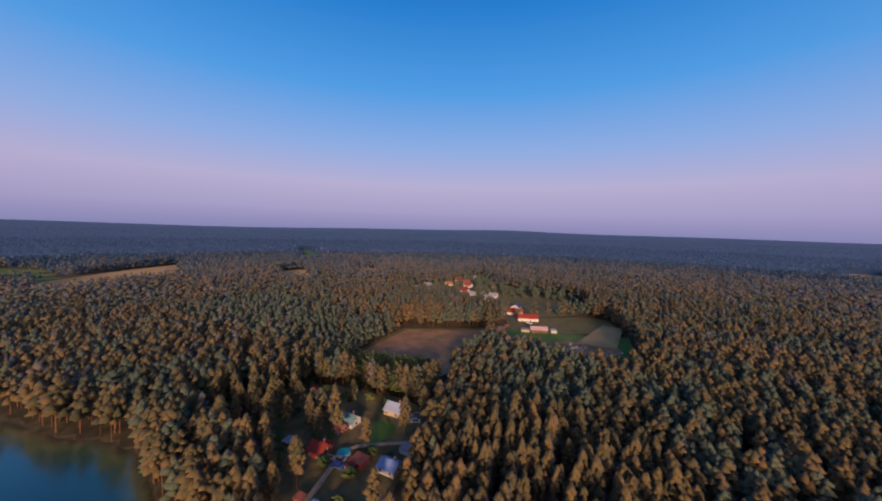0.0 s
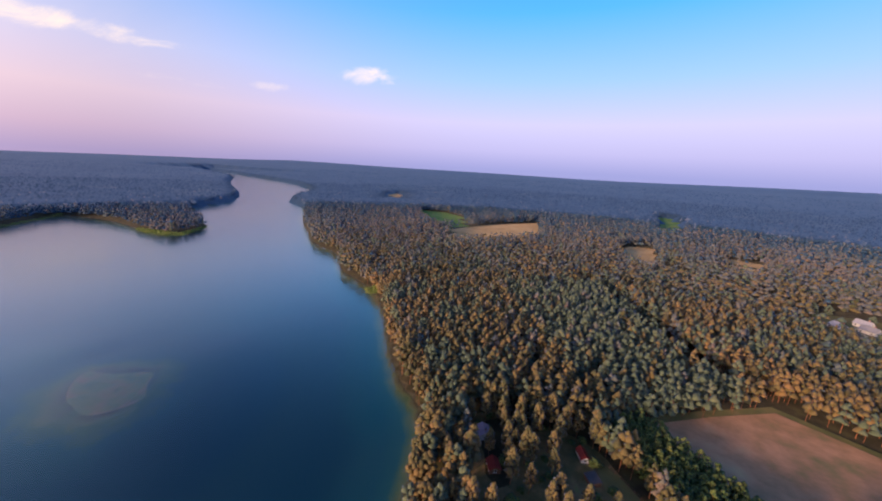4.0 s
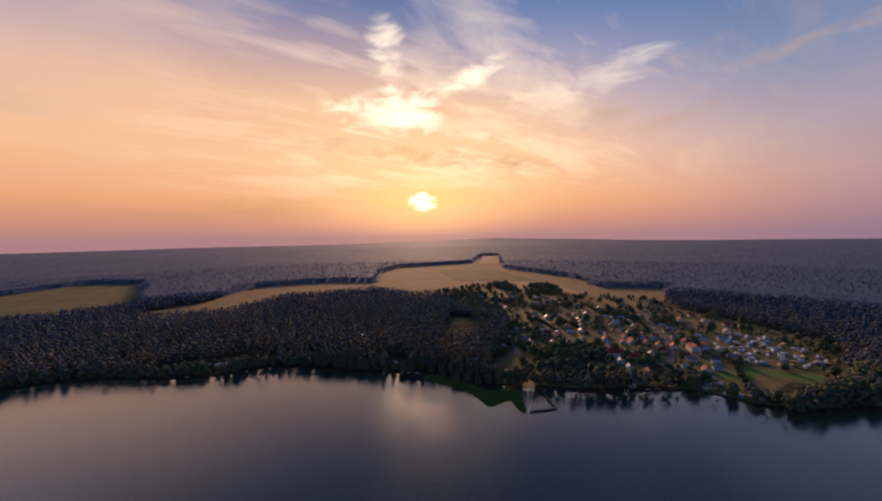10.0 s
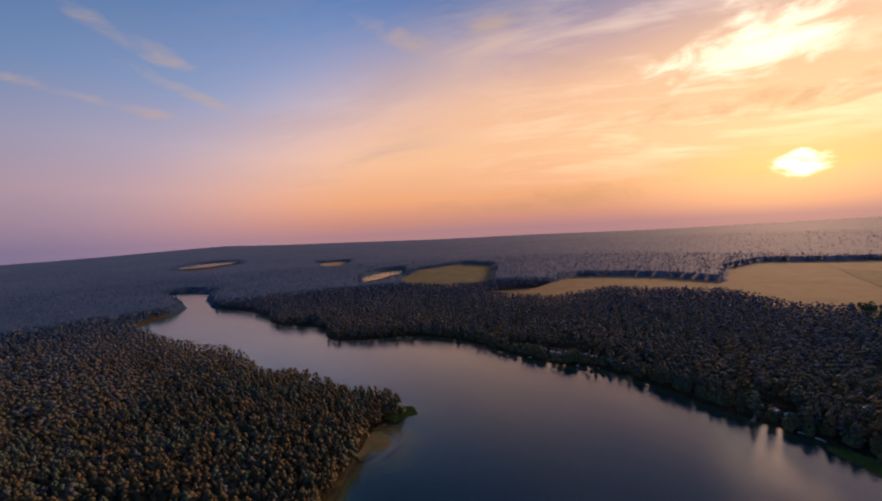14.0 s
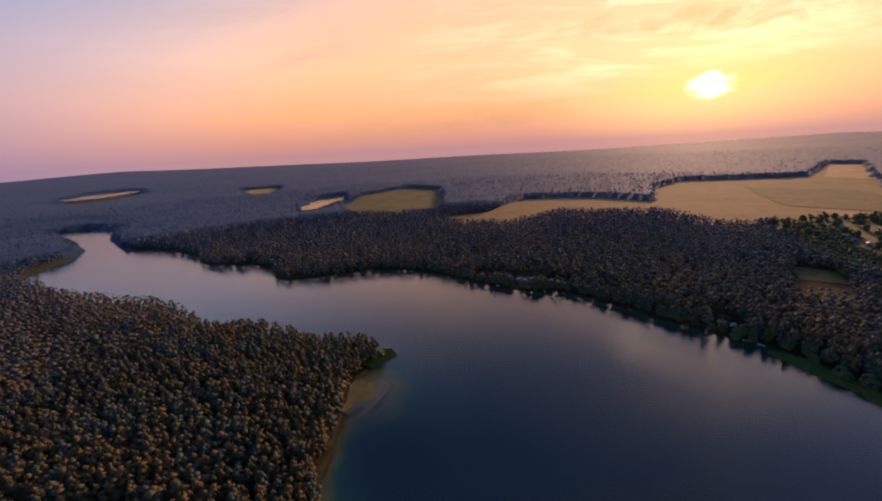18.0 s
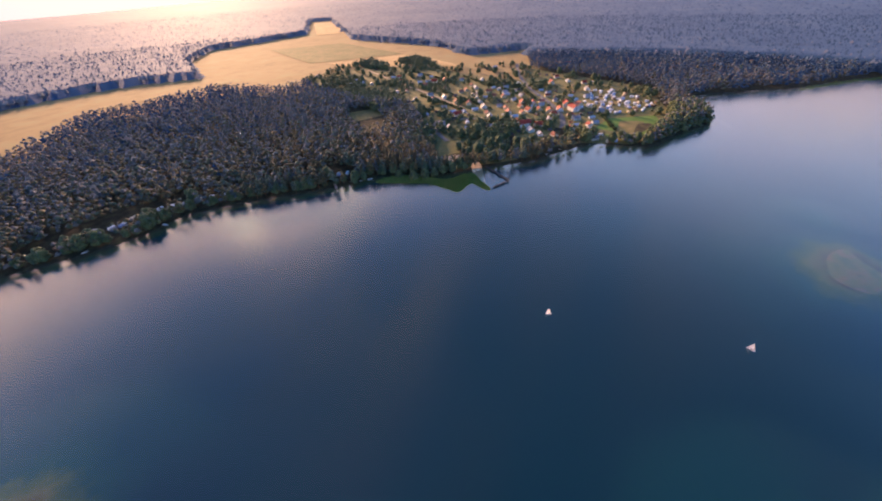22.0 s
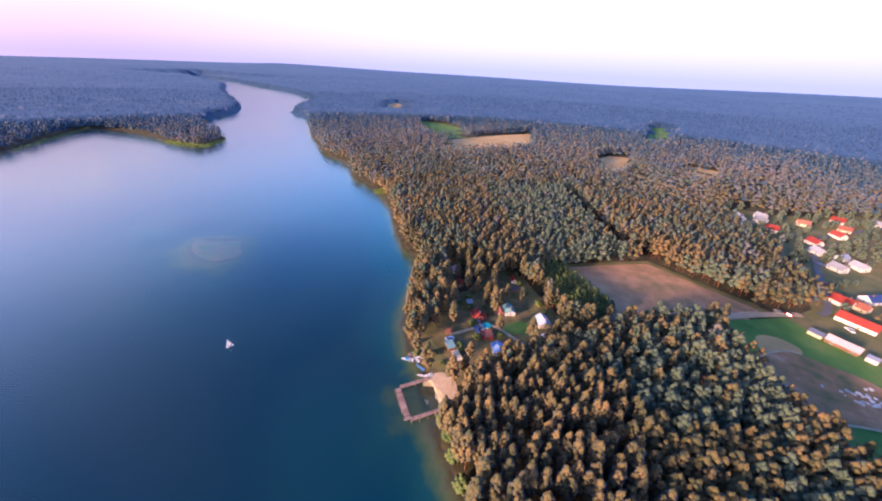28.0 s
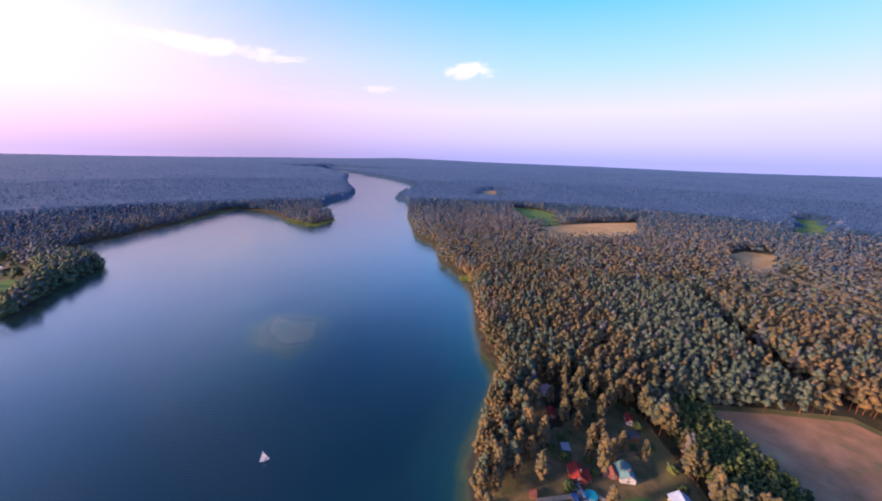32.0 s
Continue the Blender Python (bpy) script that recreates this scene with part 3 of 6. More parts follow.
# fields: name, material, outline, label
FIELDS = [
    ("field", PLOUGHED, [(59, 173), (86, 191), (112, 206), (150, 183), (164, 175), (138, 158), (101, 143), (87, 139), (78, 152)], "bare brown ploughed field beside the pine wood"),
    ("field", CROP, [(139, 155), (157, 165), (173, 174), (188, 160), (206, 140), (232, 118), (212, 105), (190, 88), (172, 92), (157, 101), (150, 118), (144, 140)], "bright green crop field round a bare patch"),
    ("field", MEADOW, [(173, 174), (205, 190), (257, 166), (262, 150), (240, 126), (206, 141)], "yellowish meadow beside the farm"),
    ("field", STUBBLE, [(-168, 524), (-127, 511), (-37, 633), (-49, 705), (-118, 622)], "golden stubble field among the woods"),
    ("field", CROP, [(-307, 717), (-213, 611), (-171, 667), (-243, 720)], "light green field among the woods"),
    ("clearing", STUBBLE, [(74, 526), (105, 490), (126, 570), (94, 567)], "small sandy clearing among the woods"),
    ("clearing", STUBBLE, [(105, 470), (190, 380), (196, 388), (112, 480)], "narrow sandy strip among the woods"),
    ("clearing", STUBBLE, [(183, 545), (222, 520), (235, 545), (201, 560)], "small sandy clearing among the woods"),
    ("field", STUBBLE, [(915, 60), (1121, 64), (1109, 119), (960, 150)], "pale stubble field far among the woods"),
    ("field", CROP, [(194, 1016), (236, 1002), (221, 858), (169, 813)], "green meadow far among the woods"),
    ("field", STUBBLE, [(-543, 936), (-456, 956), (-560, 1080)], "reddish bare field far among the woods"),
    ("field", WHEAT, [(-806, -271), (-640, -215), (-560, -205), (-580, -317), (-650, -520), (-545, -590), (-393, -630), (-361, -781), (-485, -1008), (-625, -1127), (-939, -1067), (-1273, -1361), (-1331, -1293), (-886, -828), (-825, -510), (-716, -377)], "broad golden grain field behind the village"),
    ("field", WHEAT, [(110, -712), (3, -752), (-92, -920), (-184, -925), (-290, -892), (-390, -800), (-372, -701), (-265, -730), (-158, -760), (-31, -660)], "long golden grain field along the wood"),
    ("field", MEADOW, [(376, -910), (375, -1136), (250, -1310), (120, -1206), (108, -962), (116, -854), (222, -828), (324, -842)], "yellow-green meadows beside the pond"),
    ("field", STUBBLE, [(1008, -1482), (848, -1541), (800, -1323), (890, -1349)], "pale field far behind the woods"),
    ("clearing", MEADOW, [(-281, -367), (-312, -342), (-295, -310), (-261, -329)], "grassy clearing in the wood"),
    ("lawn", CROP, [(-367, -49), (-394, -4), (-358, 8), (-316, -17), (-308, -44), (-330, -60)], "green lawn beside the campsite"),
    ("lawn", MEADOW, [(-220, -204), (-228, -188), (-208, -150), (-186, -158), (-186, -181)], "dry lawn with a ball court by the bathing place"),
]
STRIPS = [
    (STUBBLE, [(188, 128), (244, 144), (248, 131), (201, 109)], "tan ripe strip beside the green field"),
    (STUBBLE, [(-936, -1013), (-1000, -942), (-1290, -1250), (-1241, -1310)], "pale mown end of the grain field"),
    (MEADOW, [(-669, -937), (-815, -807), (-700, -532), (-552, -681)], "browner strip across the grain field"),
    (STUBBLE, [(-560, -640), (-690, -525), (-650, -420), (-600, -330), (-575, -420), (-545, -560)], "pale strip of stubble near the village"),
]
BARE_PATCH = [(149, 133), (156, 139), (165, 144), (175, 139), (190, 134), (208, 116), (200, 102), (184, 106), (170, 105), (152, 98), (149, 107), (148, 119)]
GREEN_STANDS = [[(-25, 289), (48, 326), (94, 215), (98, 193), (76, 164), (54, 161), (18, 208)], [(93, 106), (121, 131), (140, 118), (142, 85), (130, 75), (103, 66), (95, 80)]]
VILLAGE = [(-222, -215), (-195, -150), (-215, -122), (-240, -104), (-268, -88), (-290, -60), (-300, -10), (-345, 0), (-400, 20), (-432, 6), (-520, -10), (-560, -90), (-600, -190), (-655, -248), (-600, -330), (-620, -460), (-560, -560), (-470, -590), (-400, -560), (-360, -470), (-322, -380), (-330, -290), (-270, -240)]
PLOTS = [(-8, 152), (12, 156), (40, 154), (50, 138), (64, 124), (68, 108), (54, 84), (38, 80), (35, 66), (31, 60), (20, 63), (10, 69), (5, 80), (9, 92), (5, 118)]
YOUNG_WOOD = [(42, 160), (58, 174), (78, 152), (90, 139), (82, 124), (68, 120), (56, 140)]
FARM = [(176, 176), (196, 196), (190, 240), (200, 262), (180, 330), (196, 372), (250, 372), (330, 420), (345, 400), (300, 300), (330, 250), (300, 190), (262, 172), (205, 190)]
FAR_POND = [(494, -908), (531, -1006), (524, -1126), (445, -1175), (419, -1094), (433, -1018), (443, -908), (463, -879)]
FAR_LAKE = [(1617, -1257), (1720, -1500), (1690, -1590), (1530, -1601), (1442, -1300), (1480, -1240)]
SHORE_CAMPS = [[(-66, -312), (-40, -326), (0, -336), (46, -350), (50, -382), (20, -376), (-20, -364), (-60, -340)], [(-116, -246), (-128, -232), (-148, -236), (-144, -262), (-120, -268)]]
BEACH_CLEAR = [(16, 58), (24, 70), (36, 66), (38, 54), (33, 44), (26, 47)]
REED_BELT = [(-132, -219), (-143, -194), (-152, -167), (-150, -149), (-146, -138), (-170, -139), (-158, -121), (-161, -117), (-172, -129), (-185, -146), (-163, -156), (-160, -176), (-153, -204)]
ROADS = [
    ("dirt_road", TRACK, [(124, 152), (138, 157), (154, 167), (173, 177), (188, 183)], 4.0, "pale sandy road along the green field"),
    ("road", ASPHALT, [(188, 183), (198, 190), (206, 213), (214, 240), (222, 265), (238, 310), (262, 336), (340, 398), (420, 470)], 3.6, "grey asphalt lane through the hamlet"),
    ("road", TRACK, [(238, 310), (214, 330), (190, 350)], 4.0, "pale lane through the hamlet"),
    ("dirt_road", TRACK, [(16, 84), (25, 92), (34, 102), (44, 98), (56, 92), (64, 100), (92, 128), (124, 152)], 1.7, "sandy lane between the cottages"),
    ("dirt_road", TRACK, [(170, 142), (165, 144), (156, 139), (149, 133), (148, 119), (149, 107), (152, 98), (170, 105), (184, 106), (200, 102)], 1.2, "pale trodden path round the bare patch"),
    ("dirt_road", MEADOW, [(113, 208), (150, 186), (172, 177)], 1.6, "rutted track along the brown field"),
    ("forest_ride", MEADOW, [(28, 352), (48, 326), (72, 268), (94, 217), (113, 208)], 9.0, "grassy ride along the edge of a pine stand"),
    ("road", ASPHALT, [(-300, -92), (-345, -95), (-400, -120), (-470, -170), (-560, -215), (-700, -260)], 6.0, "grey village street"),
    ("road", ASPHALT, [(-345, -95), (-322, -180), (-300, -240), (-262, -222), (-226, -178)], 5.0, "grey village street"),
    ("dirt_road", TRACK, [(-322, -180), (-400, -300), (-470, -420), (-560, -560)], 4.0, "pale lane between the village gardens"),
]
from mathutils.geometry import tessellate_polygon


# ---- building shorthand ----
def mesh_from(name, verts, faces, mat, smooth_shade=False, mats=None, index=None):
    me = bpy.data.meshes.new(name)
    verts = np.asarray(verts, np.float32)
    faces = np.asarray(faces, np.int32)
    k = faces.shape[1]
    me.vertices.add(len(verts))
    me.vertices.foreach_set("co", verts.ravel())
    me.loops.add(faces.size)
    me.loops.foreach_set("vertex_index", faces.ravel())
    me.polygons.add(len(faces))
    me.polygons.foreach_set("loop_start", np.arange(0, faces.size, k, dtype=np.int32))
    if index is not None:
        me.polygons.foreach_set("material_index", np.asarray(index, np.int32))
    if smooth_shade:
        me.polygons.foreach_set("use_smooth", np.ones(len(faces), bool))
    for m in mats or [mat]:
        me.materials.append(m)
    me.update(calc_edges=True)
    return me


def axis_steps(lo, hi, step, far, growth=1.10):
    core = list(np.arange(lo, hi + 0.1, step))
    a, s = [], step
    v = lo
    while v > -far:
        s *= growth
        v -= s
        a.append(max(v, -far))
    b, s = [], step
    v = hi
    while v < far:
        s *= growth
        v += s
        b.append(min(v, far))
    return np.array(a[::-1] + core + b)


def grid_faces(nx, ny):
    i = np.arange(nx - 1)[:, None] * ny + np.arange(ny - 1)[None, :]
    return np.stack([i, i + ny, i + ny + 1, i + 1], -1).reshape(-1, 4)


# ---- ground ----
gx, gy = axis_steps(-720, 820, 6.0, 3500, 1.035), axis_steps(-740, 720, 6.0, 3500, 1.035)
GX, GY = np.meshgrid(gx, gy, indexing="ij")
GZ = terrain(GX, GY)
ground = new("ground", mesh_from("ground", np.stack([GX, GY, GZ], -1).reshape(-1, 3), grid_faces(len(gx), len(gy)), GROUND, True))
tagged(ground, "wooded land sloping gently down to a lake bed", "ground", kind="structure")


def sheet(name, poly, mat, lift, step, label, category, z=None):
    """A patch that follows the land."""
    if z is not None:
        flat_poly = [Vector((x, y, z + lift)) for x, y in poly]
        tris = [t if (poly[t[1]][0] - poly[t[0]][0]) * (poly[t[2]][1] - poly[t[0]][1]) - (poly[t[1]][1] - poly[t[0]][1]) * (poly[t[2]][0] - poly[t[0]][0]) > 0 else t[::-1] for t in tessellate_polygon([flat_poly])]
        return tagged(new(name, mesh_from(name, flat_poly, tris, mat)), label, category, kind="structure")
    bm = bmesh.new()
    face = bm.faces.new([bm.verts.new((x, y, 0)) for x, y in poly])
    lo, hi = np.min(poly, axis=0), np.max(poly, axis=0)
    for axis in (0, 1):
        for c in np.arange(lo[axis] + step, hi[axis], step):
            co, no = [0, 0, 0], [0, 0, 0]
            co[axis], no[axis] = c, 1
            bmesh.ops.bisect_plane(bm, geom=bm.verts[:] + bm.edges[:] + bm.faces[:], plane_co=co, plane_no=no)
    bmesh.ops.triangulate(bm, faces=bm.faces[:])
    xy = np.array([v.co[:2] for v in bm.verts])
    zz = terrain(xy[:, 0], xy[:, 1])
    for v, h in zip(bm.verts, zz):
        v.co.z = h + lift
    bmesh.ops.recalc_face_normals(bm, faces=bm.faces[:])
    if sum(f.normal.z for f in bm.faces) < 0:
        bmesh.ops.reverse_faces(bm, faces=bm.faces[:])
    me = bpy.data.meshes.new(name)
    bm.to_mesh(me)
    bm.free()
    me.materials.append(mat)
    return tagged(new(name, me), label, category, kind="structure")


lake = sheet("water", LAKE * 1.0, WATER, 0.0, 400, "calm dark blue lake mirroring the evening sky", "lake", z=0.0)
pond_edge = smooth(FAR_POND, 2)
pond = sheet("water", pond_edge, WATER, 0.6, 200, "pale pond mirroring the sunset", "pond", z=float(np.max(terrain(pond_edge[:, 0], pond_edge[:, 1]))))
sheet("water", smooth(FAR_LAKE, 2), WATER, 1.5, 300, "narrow lake far among the woods", "lake", z=float(np.max(terrain(np.array([1617., 1690, 1442, 1550]), np.array([-1257., -1590, -1300, -1450])))))
for name, mat, poly, label in FIELDS:
    sheet(name, poly, mat, 0.25 + 0.0004 * abs(poly[0][1]), 60 if abs(poly[0][1]) < 700 else 160, label, "field")
for name, mat, poly, label in FIELDS[3:15]:
    for k in (1.07, 1.14):
        sheet(name, [(55 + (x - 55) / k, y / k) for x, y in poly], mat, 0.21 - (k - 1), 160, label, "field")
edge = FIELDS[0][2]
mid_ = np.mean(edge, axis=0)
sheet("verge", [(mid_[0] + (x - mid_[0]) * 1.13, mid_[1] + (y - mid_[1]) * 1.13) for x, y in edge], MEADOW, 0.1, 60, "dry grassy verge round the brown field", "field")
for _, mat, poly, _ in FIELDS[:2]:
    sheet("verge", [(55 + (x - 55) / 1.07, y / 1.07) for x, y in poly], mat, 0.15, 60, "rough grassy verge between field and wood", "field")
for mat, poly, label in STRIPS:
    sheet("field", poly, mat, 0.9, 160, label, "field")
sheet("bare_patch", smooth(BARE_PATCH, 2, 1.5), BARE, 0.4, 60, "bare brown earth with weeds and rubble", "bare ground")

sheet("dry_patch", smooth([(151, 138), (153, 149), (161, 153), (170, 148), (168, 142), (160, 141)], 2, 2.0), STUBBLE, 0.36, 60, "yellowed dry crop beside the bare patch", "field")


def ribbon(name, mat, line, width, label):
    p = smooth(line, 2, closed=False)
    d = np.gradient(p, axis=0)
    d /= np.linalg.norm(d, axis=1)[:, None]
    side = np.stack([-d[:, 1], d[:, 0]], 1) * width / 2
    v = np.concatenate([p + side, p - side])
    n = len(p)
    z = np.concatenate([terrain(p[:, 0], p[:, 1])] * 2) + 0.55
    faces = [(i, n + i, n + i + 1, i + 1) for i in range(n - 1)]
    return tagged(new(name, mesh_from(name, np.c_[v, z], faces, mat, True)), label, "road", kind="structure")


# pale sand banks under the water
for bank_poly, spread_ in ((SHOAL, 0.95), (SHALLOWS[1][0], 0.9)):
    c_ = np.mean(bank_poly, axis=0)
    sheet("shoal", smooth([tuple(c_ + (np.array(q) - c_) * spread_) for q in bank_poly], 3, 7.0), SILT, 0.06, 6, "pale sandy shoal under shallow water", "shoal")
for name, mat, line, width, label in ROADS:
    ribbon(name, mat, line, width, label)
# ---- woods ----
rng = np.random.default_rng(7)


def clump(radius, height, seed):
    """A ragged tuft of needles: a lopsided double cone of eight triangles."""
    r = np.random.default_rng(seed)
    a = np.arange(4) * math.pi / 2 + r.uniform(0, 1.5)
    rr = radius * r.uniform(0.7, 1.3, 4)
    v = [(0, 0, height * r.uniform(0.8, 1.2))] + [(x * math.cos(t), x * math.sin(t), r.uniform(-0.25, 0.15) * height) for x, t in zip(rr, a)] + [(0, 0, -height * 0.45)]
    f = [(0, 1 + i, 1 + (i + 1) % 4) for i in range(4)] + [(5, 1 + (i + 1) % 4, 1 + i) for i in range(4)]
    return np.array(v), np.array(f)


def join(pieces):
    vs, fs, n = [], [], 0
    for v, f in pieces:
        vs.append(v)
        fs.append(f + n)
        n += len(v)
    return np.concatenate(vs), np.concatenate(fs)


def crown(tufts, seed, base=0.36, spread=0.17, broad=False):
    """A crown for a tree one metre high: tufts in whorls on a tapering, uneven outline."""
    r = np.random.default_rng(seed)
    out = []
    for i in range(tufts):
        h = (i + 0.5) / tufts
        z = base + (1 - base) * h
        outline = math.sin(math.pi * (0.26 + 0.70 * h)) ** 0.85 if not broad else math.sin(math.pi * (0.12 + 0.82 * h)) ** 0.6
        reach = spread * outline * r.uniform(0.45, 1.0) * (0 if i == tufts - 1 else 1)
        t = i * 2.4 + r.uniform(-0.5, 0.5)
        size = spread * (0.80 if tufts < 12 else 0.64) * r.uniform(0.75, 1.25) * (1.0 - 0.35 * h)
        v, f = clump(size, size * r.uniform(0.9, 1.4), seed * 97 + i)
        v = v + (reach * math.cos(t), reach * math.sin(t), z - size * 0.5)
        out.append((v, f))
    return join(out)


def trunk(sides, top=0.75, thick=0.011):
    a = np.arange(sides) * 2 * math.pi / sides
    ring = np.stack([np.cos(a), np.sin(a)], 1)
    v = np.concatenate([np.c_[ring * thick, np.full(sides, -0.05)], np.c_[ring * thick * 0.45, np.full(sides, top)]])
    f = [(i, (i + 1) % sides, sides + i) for i in range(sides)] + [((i + 1) % sides, sides + (i + 1) % sides, sides + i) for i in range(sides)]
    return v, np.array(f)


def plant(name, spots, heights, widths, shapes, mats, label, category, soft_shade=False):
    """Many trees joined: each spot takes one of the shapes, turned and scaled."""
    vs, fs, ms, n = [], [], [], 0
    pick = rng.integers(0, len(shapes), len(spots))
    turn = rng.uniform(0, 2 * math.pi, len(spots))
    lean = rng.normal(0, 0.02, (len(spots), 2))
    for k, parts in enumerate(shapes):
        sel = np.where(pick == k)[0]
        if not len(sel):
            continue
        for slot, (v, f) in enumerate(parts):
            c, s = np.cos(turn[sel])[:, None], np.sin(turn[sel])[:, None]
            w, h = widths[sel][:, None], heights[sel][:, None]
            x = (v[None, :, 0] * c - v[None, :, 1] * s) * w + lean[sel, :1] * v[None, :, 2] * h
            y = (v[None, :, 0] * s + v[None, :, 1] * c) * w + lean[sel, 1:] * v[None, :, 2] * h
            z = v[None, :, 2] * h
            p = np.stack([x, y, z], -1) + spots[sel][:, None, :]
            vs.append(p.reshape(-1, 3))
            fs.append((f[None] + (np.arange(len(sel)) * len(v))[:, None, None]).reshape(-1, 3) + n)
            ms.append(np.full(len(sel) * len(f), slot))
            n += len(sel) * len(v)
    if not vs:
        return None
    ob = new(name, mesh_from(name, np.concatenate(vs), np.concatenate(fs), None, soft_shade, mats, np.concatenate(ms)))
    return tagged(ob, label, category, kind="stuff")


def soften(ob, lift):
    """Crowns seen from afar shade as one soft surface: their normals lean upwards."""
    me = ob.data
    n = np.empty(len(me.vertices) * 3, np.float32)
    me.vertex_normals.foreach_get("vector", n)
    n = n.reshape(-1, 3) + (0, 0, lift)
    n /= np.linalg.norm(n, axis=1)[:, None]
    me.normals_split_custom_set_from_vertices(n.tolist())


def lattice(x0, x1, y0, y1, step, jitter=0.42):
    x, y = np.meshgrid(np.arange(x0, x1, step), np.arange(y0, y1, step), indexing="ij")
    x[:, ::2] += step / 2
    return np.ravel(x) + rng.uniform(-jitter, jitter, x.size) * step, np.ravel(y) + rng.uniform(-jitter, jitter, y.size) * step


def wooded(x, y, margin=1.5):
    """Where trees stand close together."""
    ok = ~inside(LAKE, x, y)
    # the woods keep back from the fields, which lie open towards the lake
    for name, _, poly, _ in FIELDS:
        for k in (1.0,) if name == "lawn" else (1.0, 1.04, 1.08) if poly[0][1] < 200 and poly[0][0] > 0 else (1.0, 1.05, 1.10, 1.15):
            ok &= ~inside(poly, 55 + (x - 55) * k, y * k)
    for poly in (FAR_POND, FAR_LAKE):
        for k in (1.05, 1.10):
            ok &= ~inside(poly, 55 + (x - 55) * k, y * k)
    for poly in (*SHORE_CAMPS, BEACH_CLEAR, REED_BELT, VILLAGE, PLOTS, YOUNG_WOOD, FARM, BARE_PATCH, FAR_POND, FAR_LAKE):
        ok &= ~inside(poly, x, y)
    near = (np.abs(x) < 900) & (np.abs(y) < 900)
    for _, _, line, width, _ in ROADS:
        xs, ys = x[near], y[near]
        sub = ok[near]
        sub &= distance(line, xs, ys, closed=False) > width / 2 + margin
        ok[near] = sub
    sub = ok[near]
    sub &= distance(LAKE, x[near], y[near]) > 1.0
    ok[near] = sub
    return ok


# nearest ground to the flight
CENTRE = (62.0, 0.0)
fine = [[crown(18, 11 + i), trunk(4)] for i in range(8)]
medium = [[crown(8, 51 + i), trunk(3)] for i in range(6)]
coarse = [[crown(3, 81 + i, base=0.3)] for i in range(5)]


def height_at(x, y, n):
    swell = np.sin(x / 37.0) * np.cos(y / 43.0)
    return 14.5 + swell * 1.2 + rng.normal(0, 1.1, n)


x, y = lattice(-760, 890, -830, 830, 3.8, 0.5)
r = np.hypot(x - CENTRE[0], y - CENTRE[1])
keep = r < 820
x, y, r = x[keep], y[keep], r[keep]
keep = wooded(x, y)
gaps = np.array([noise.noise((a * 0.035, b * 0.035, 3.0)) for a, b in zip(x, y)])
keep &= rng.random(len(r)) < np.where(r < 330, 0.93, np.where(r < 600, 0.64, 0.5)) - np.clip(gaps - 0.25, 0, 1) * 1.2
x, y, r = x[keep], y[keep], r[keep]
z = terrain(x, y)
spots = np.stack([x, y, z - 0.1], 1)
h = height_at(x, y, len(x))
w = h * rng.uniform(0.70, 1.05, len(x)) * np.where(r < 330, 1.0, 1.35)
# the stretch above the bathing beach, built tree by tree
NEAREST = inside([(28, 44), (60, 12), (100, 40), (92, 78), (44, 70)], x, y)
x_near, y_near = x[NEAREST][:290], y[NEAREST][:290]
rest = np.ones(len(x), bool)
rest[np.where(NEAREST)[0][:290]] = False
spots, h, w, r = spots[rest], h[rest], w[rest], r[rest]
# farther trees take the leaf colours that have haze put into them
haze_tone = r + rng.normal(0, 130, len(r))
leaf_of = np.where(haze_tone < 430, 0, np.where(haze_tone < 690, 1, 2))
# greener stands, and green trees in loose groups
px_, py_ = spots[:, 0], spots[:, 1]
group_ = np.array([noise.noise((a * 0.03, b * 0.03, 9.0)) for a, b in zip(px_, py_)])
green = rng.random(len(r)) < np.clip(0.26 + group_ * 0.9, 0.04, 0.8)
for poly in GREEN_STANDS:
    green |= inside(poly, px_, py_) & (rng.random(len(r)) < 0.85)
leaf_of = np.where((leaf_of == 0) & green, 3, leaf_of)
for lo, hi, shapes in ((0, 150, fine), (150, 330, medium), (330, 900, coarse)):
    for k, leaf in enumerate((FOLIAGE, HAZED_MID_FOLIAGE, HAZED_FAR_FOLIAGE, GREEN_FOLIAGE)):
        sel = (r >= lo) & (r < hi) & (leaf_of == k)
        wood = plant("pine_wood", spots[sel], h[sel], w[sel], shapes, [leaf, BARK], "dense pine wood with olive and rust-tinged crowns, haze-blue farther off", "forest", True)
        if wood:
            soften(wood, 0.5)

# farther woods: plain pointed crowns, wider spaced
x, y = lattice(-1450, 1550, -1500, 1500, 8.5)
r = np.hypot(x - CENTRE[0], y - CENTRE[1])
keep = (r >= 805) & (r < 1450) & wooded(x, y)
x, y = x[keep], y[keep]
h = 14.2 + rng.normal(0, 1.1, len(x))
peak = (np.array([(0, 0, 1.0), (0.3, 0.05, 0.5), (-0.05, 0.3, 0.46), (-0.3, -0.05, 0.52), (0.05, -0.3, 0.48)]), np.array([(0, 1, 2), (0, 2, 3), (0, 3, 4), (0, 4, 1)]))
blunt = (np.array([(0.04, 0, 0.95), (0.34, 0.1, 0.55), (-0.15, 0.3, 0.5), (-0.25, -0.25, 0.55)]), np.array([(0, 1, 2), (0, 2, 3), (0, 3, 1)]))
# haze by colour again: the bluest leaf takes over with distance
haze_tone = np.hypot(x - CENTRE[0], y - CENTRE[1]) + rng.normal(0, 220, len(x))
hill = np.stack([x, y, terrain(x, y)], 1)
wide_ = h * rng.uniform(0.9, 1.3, len(x))
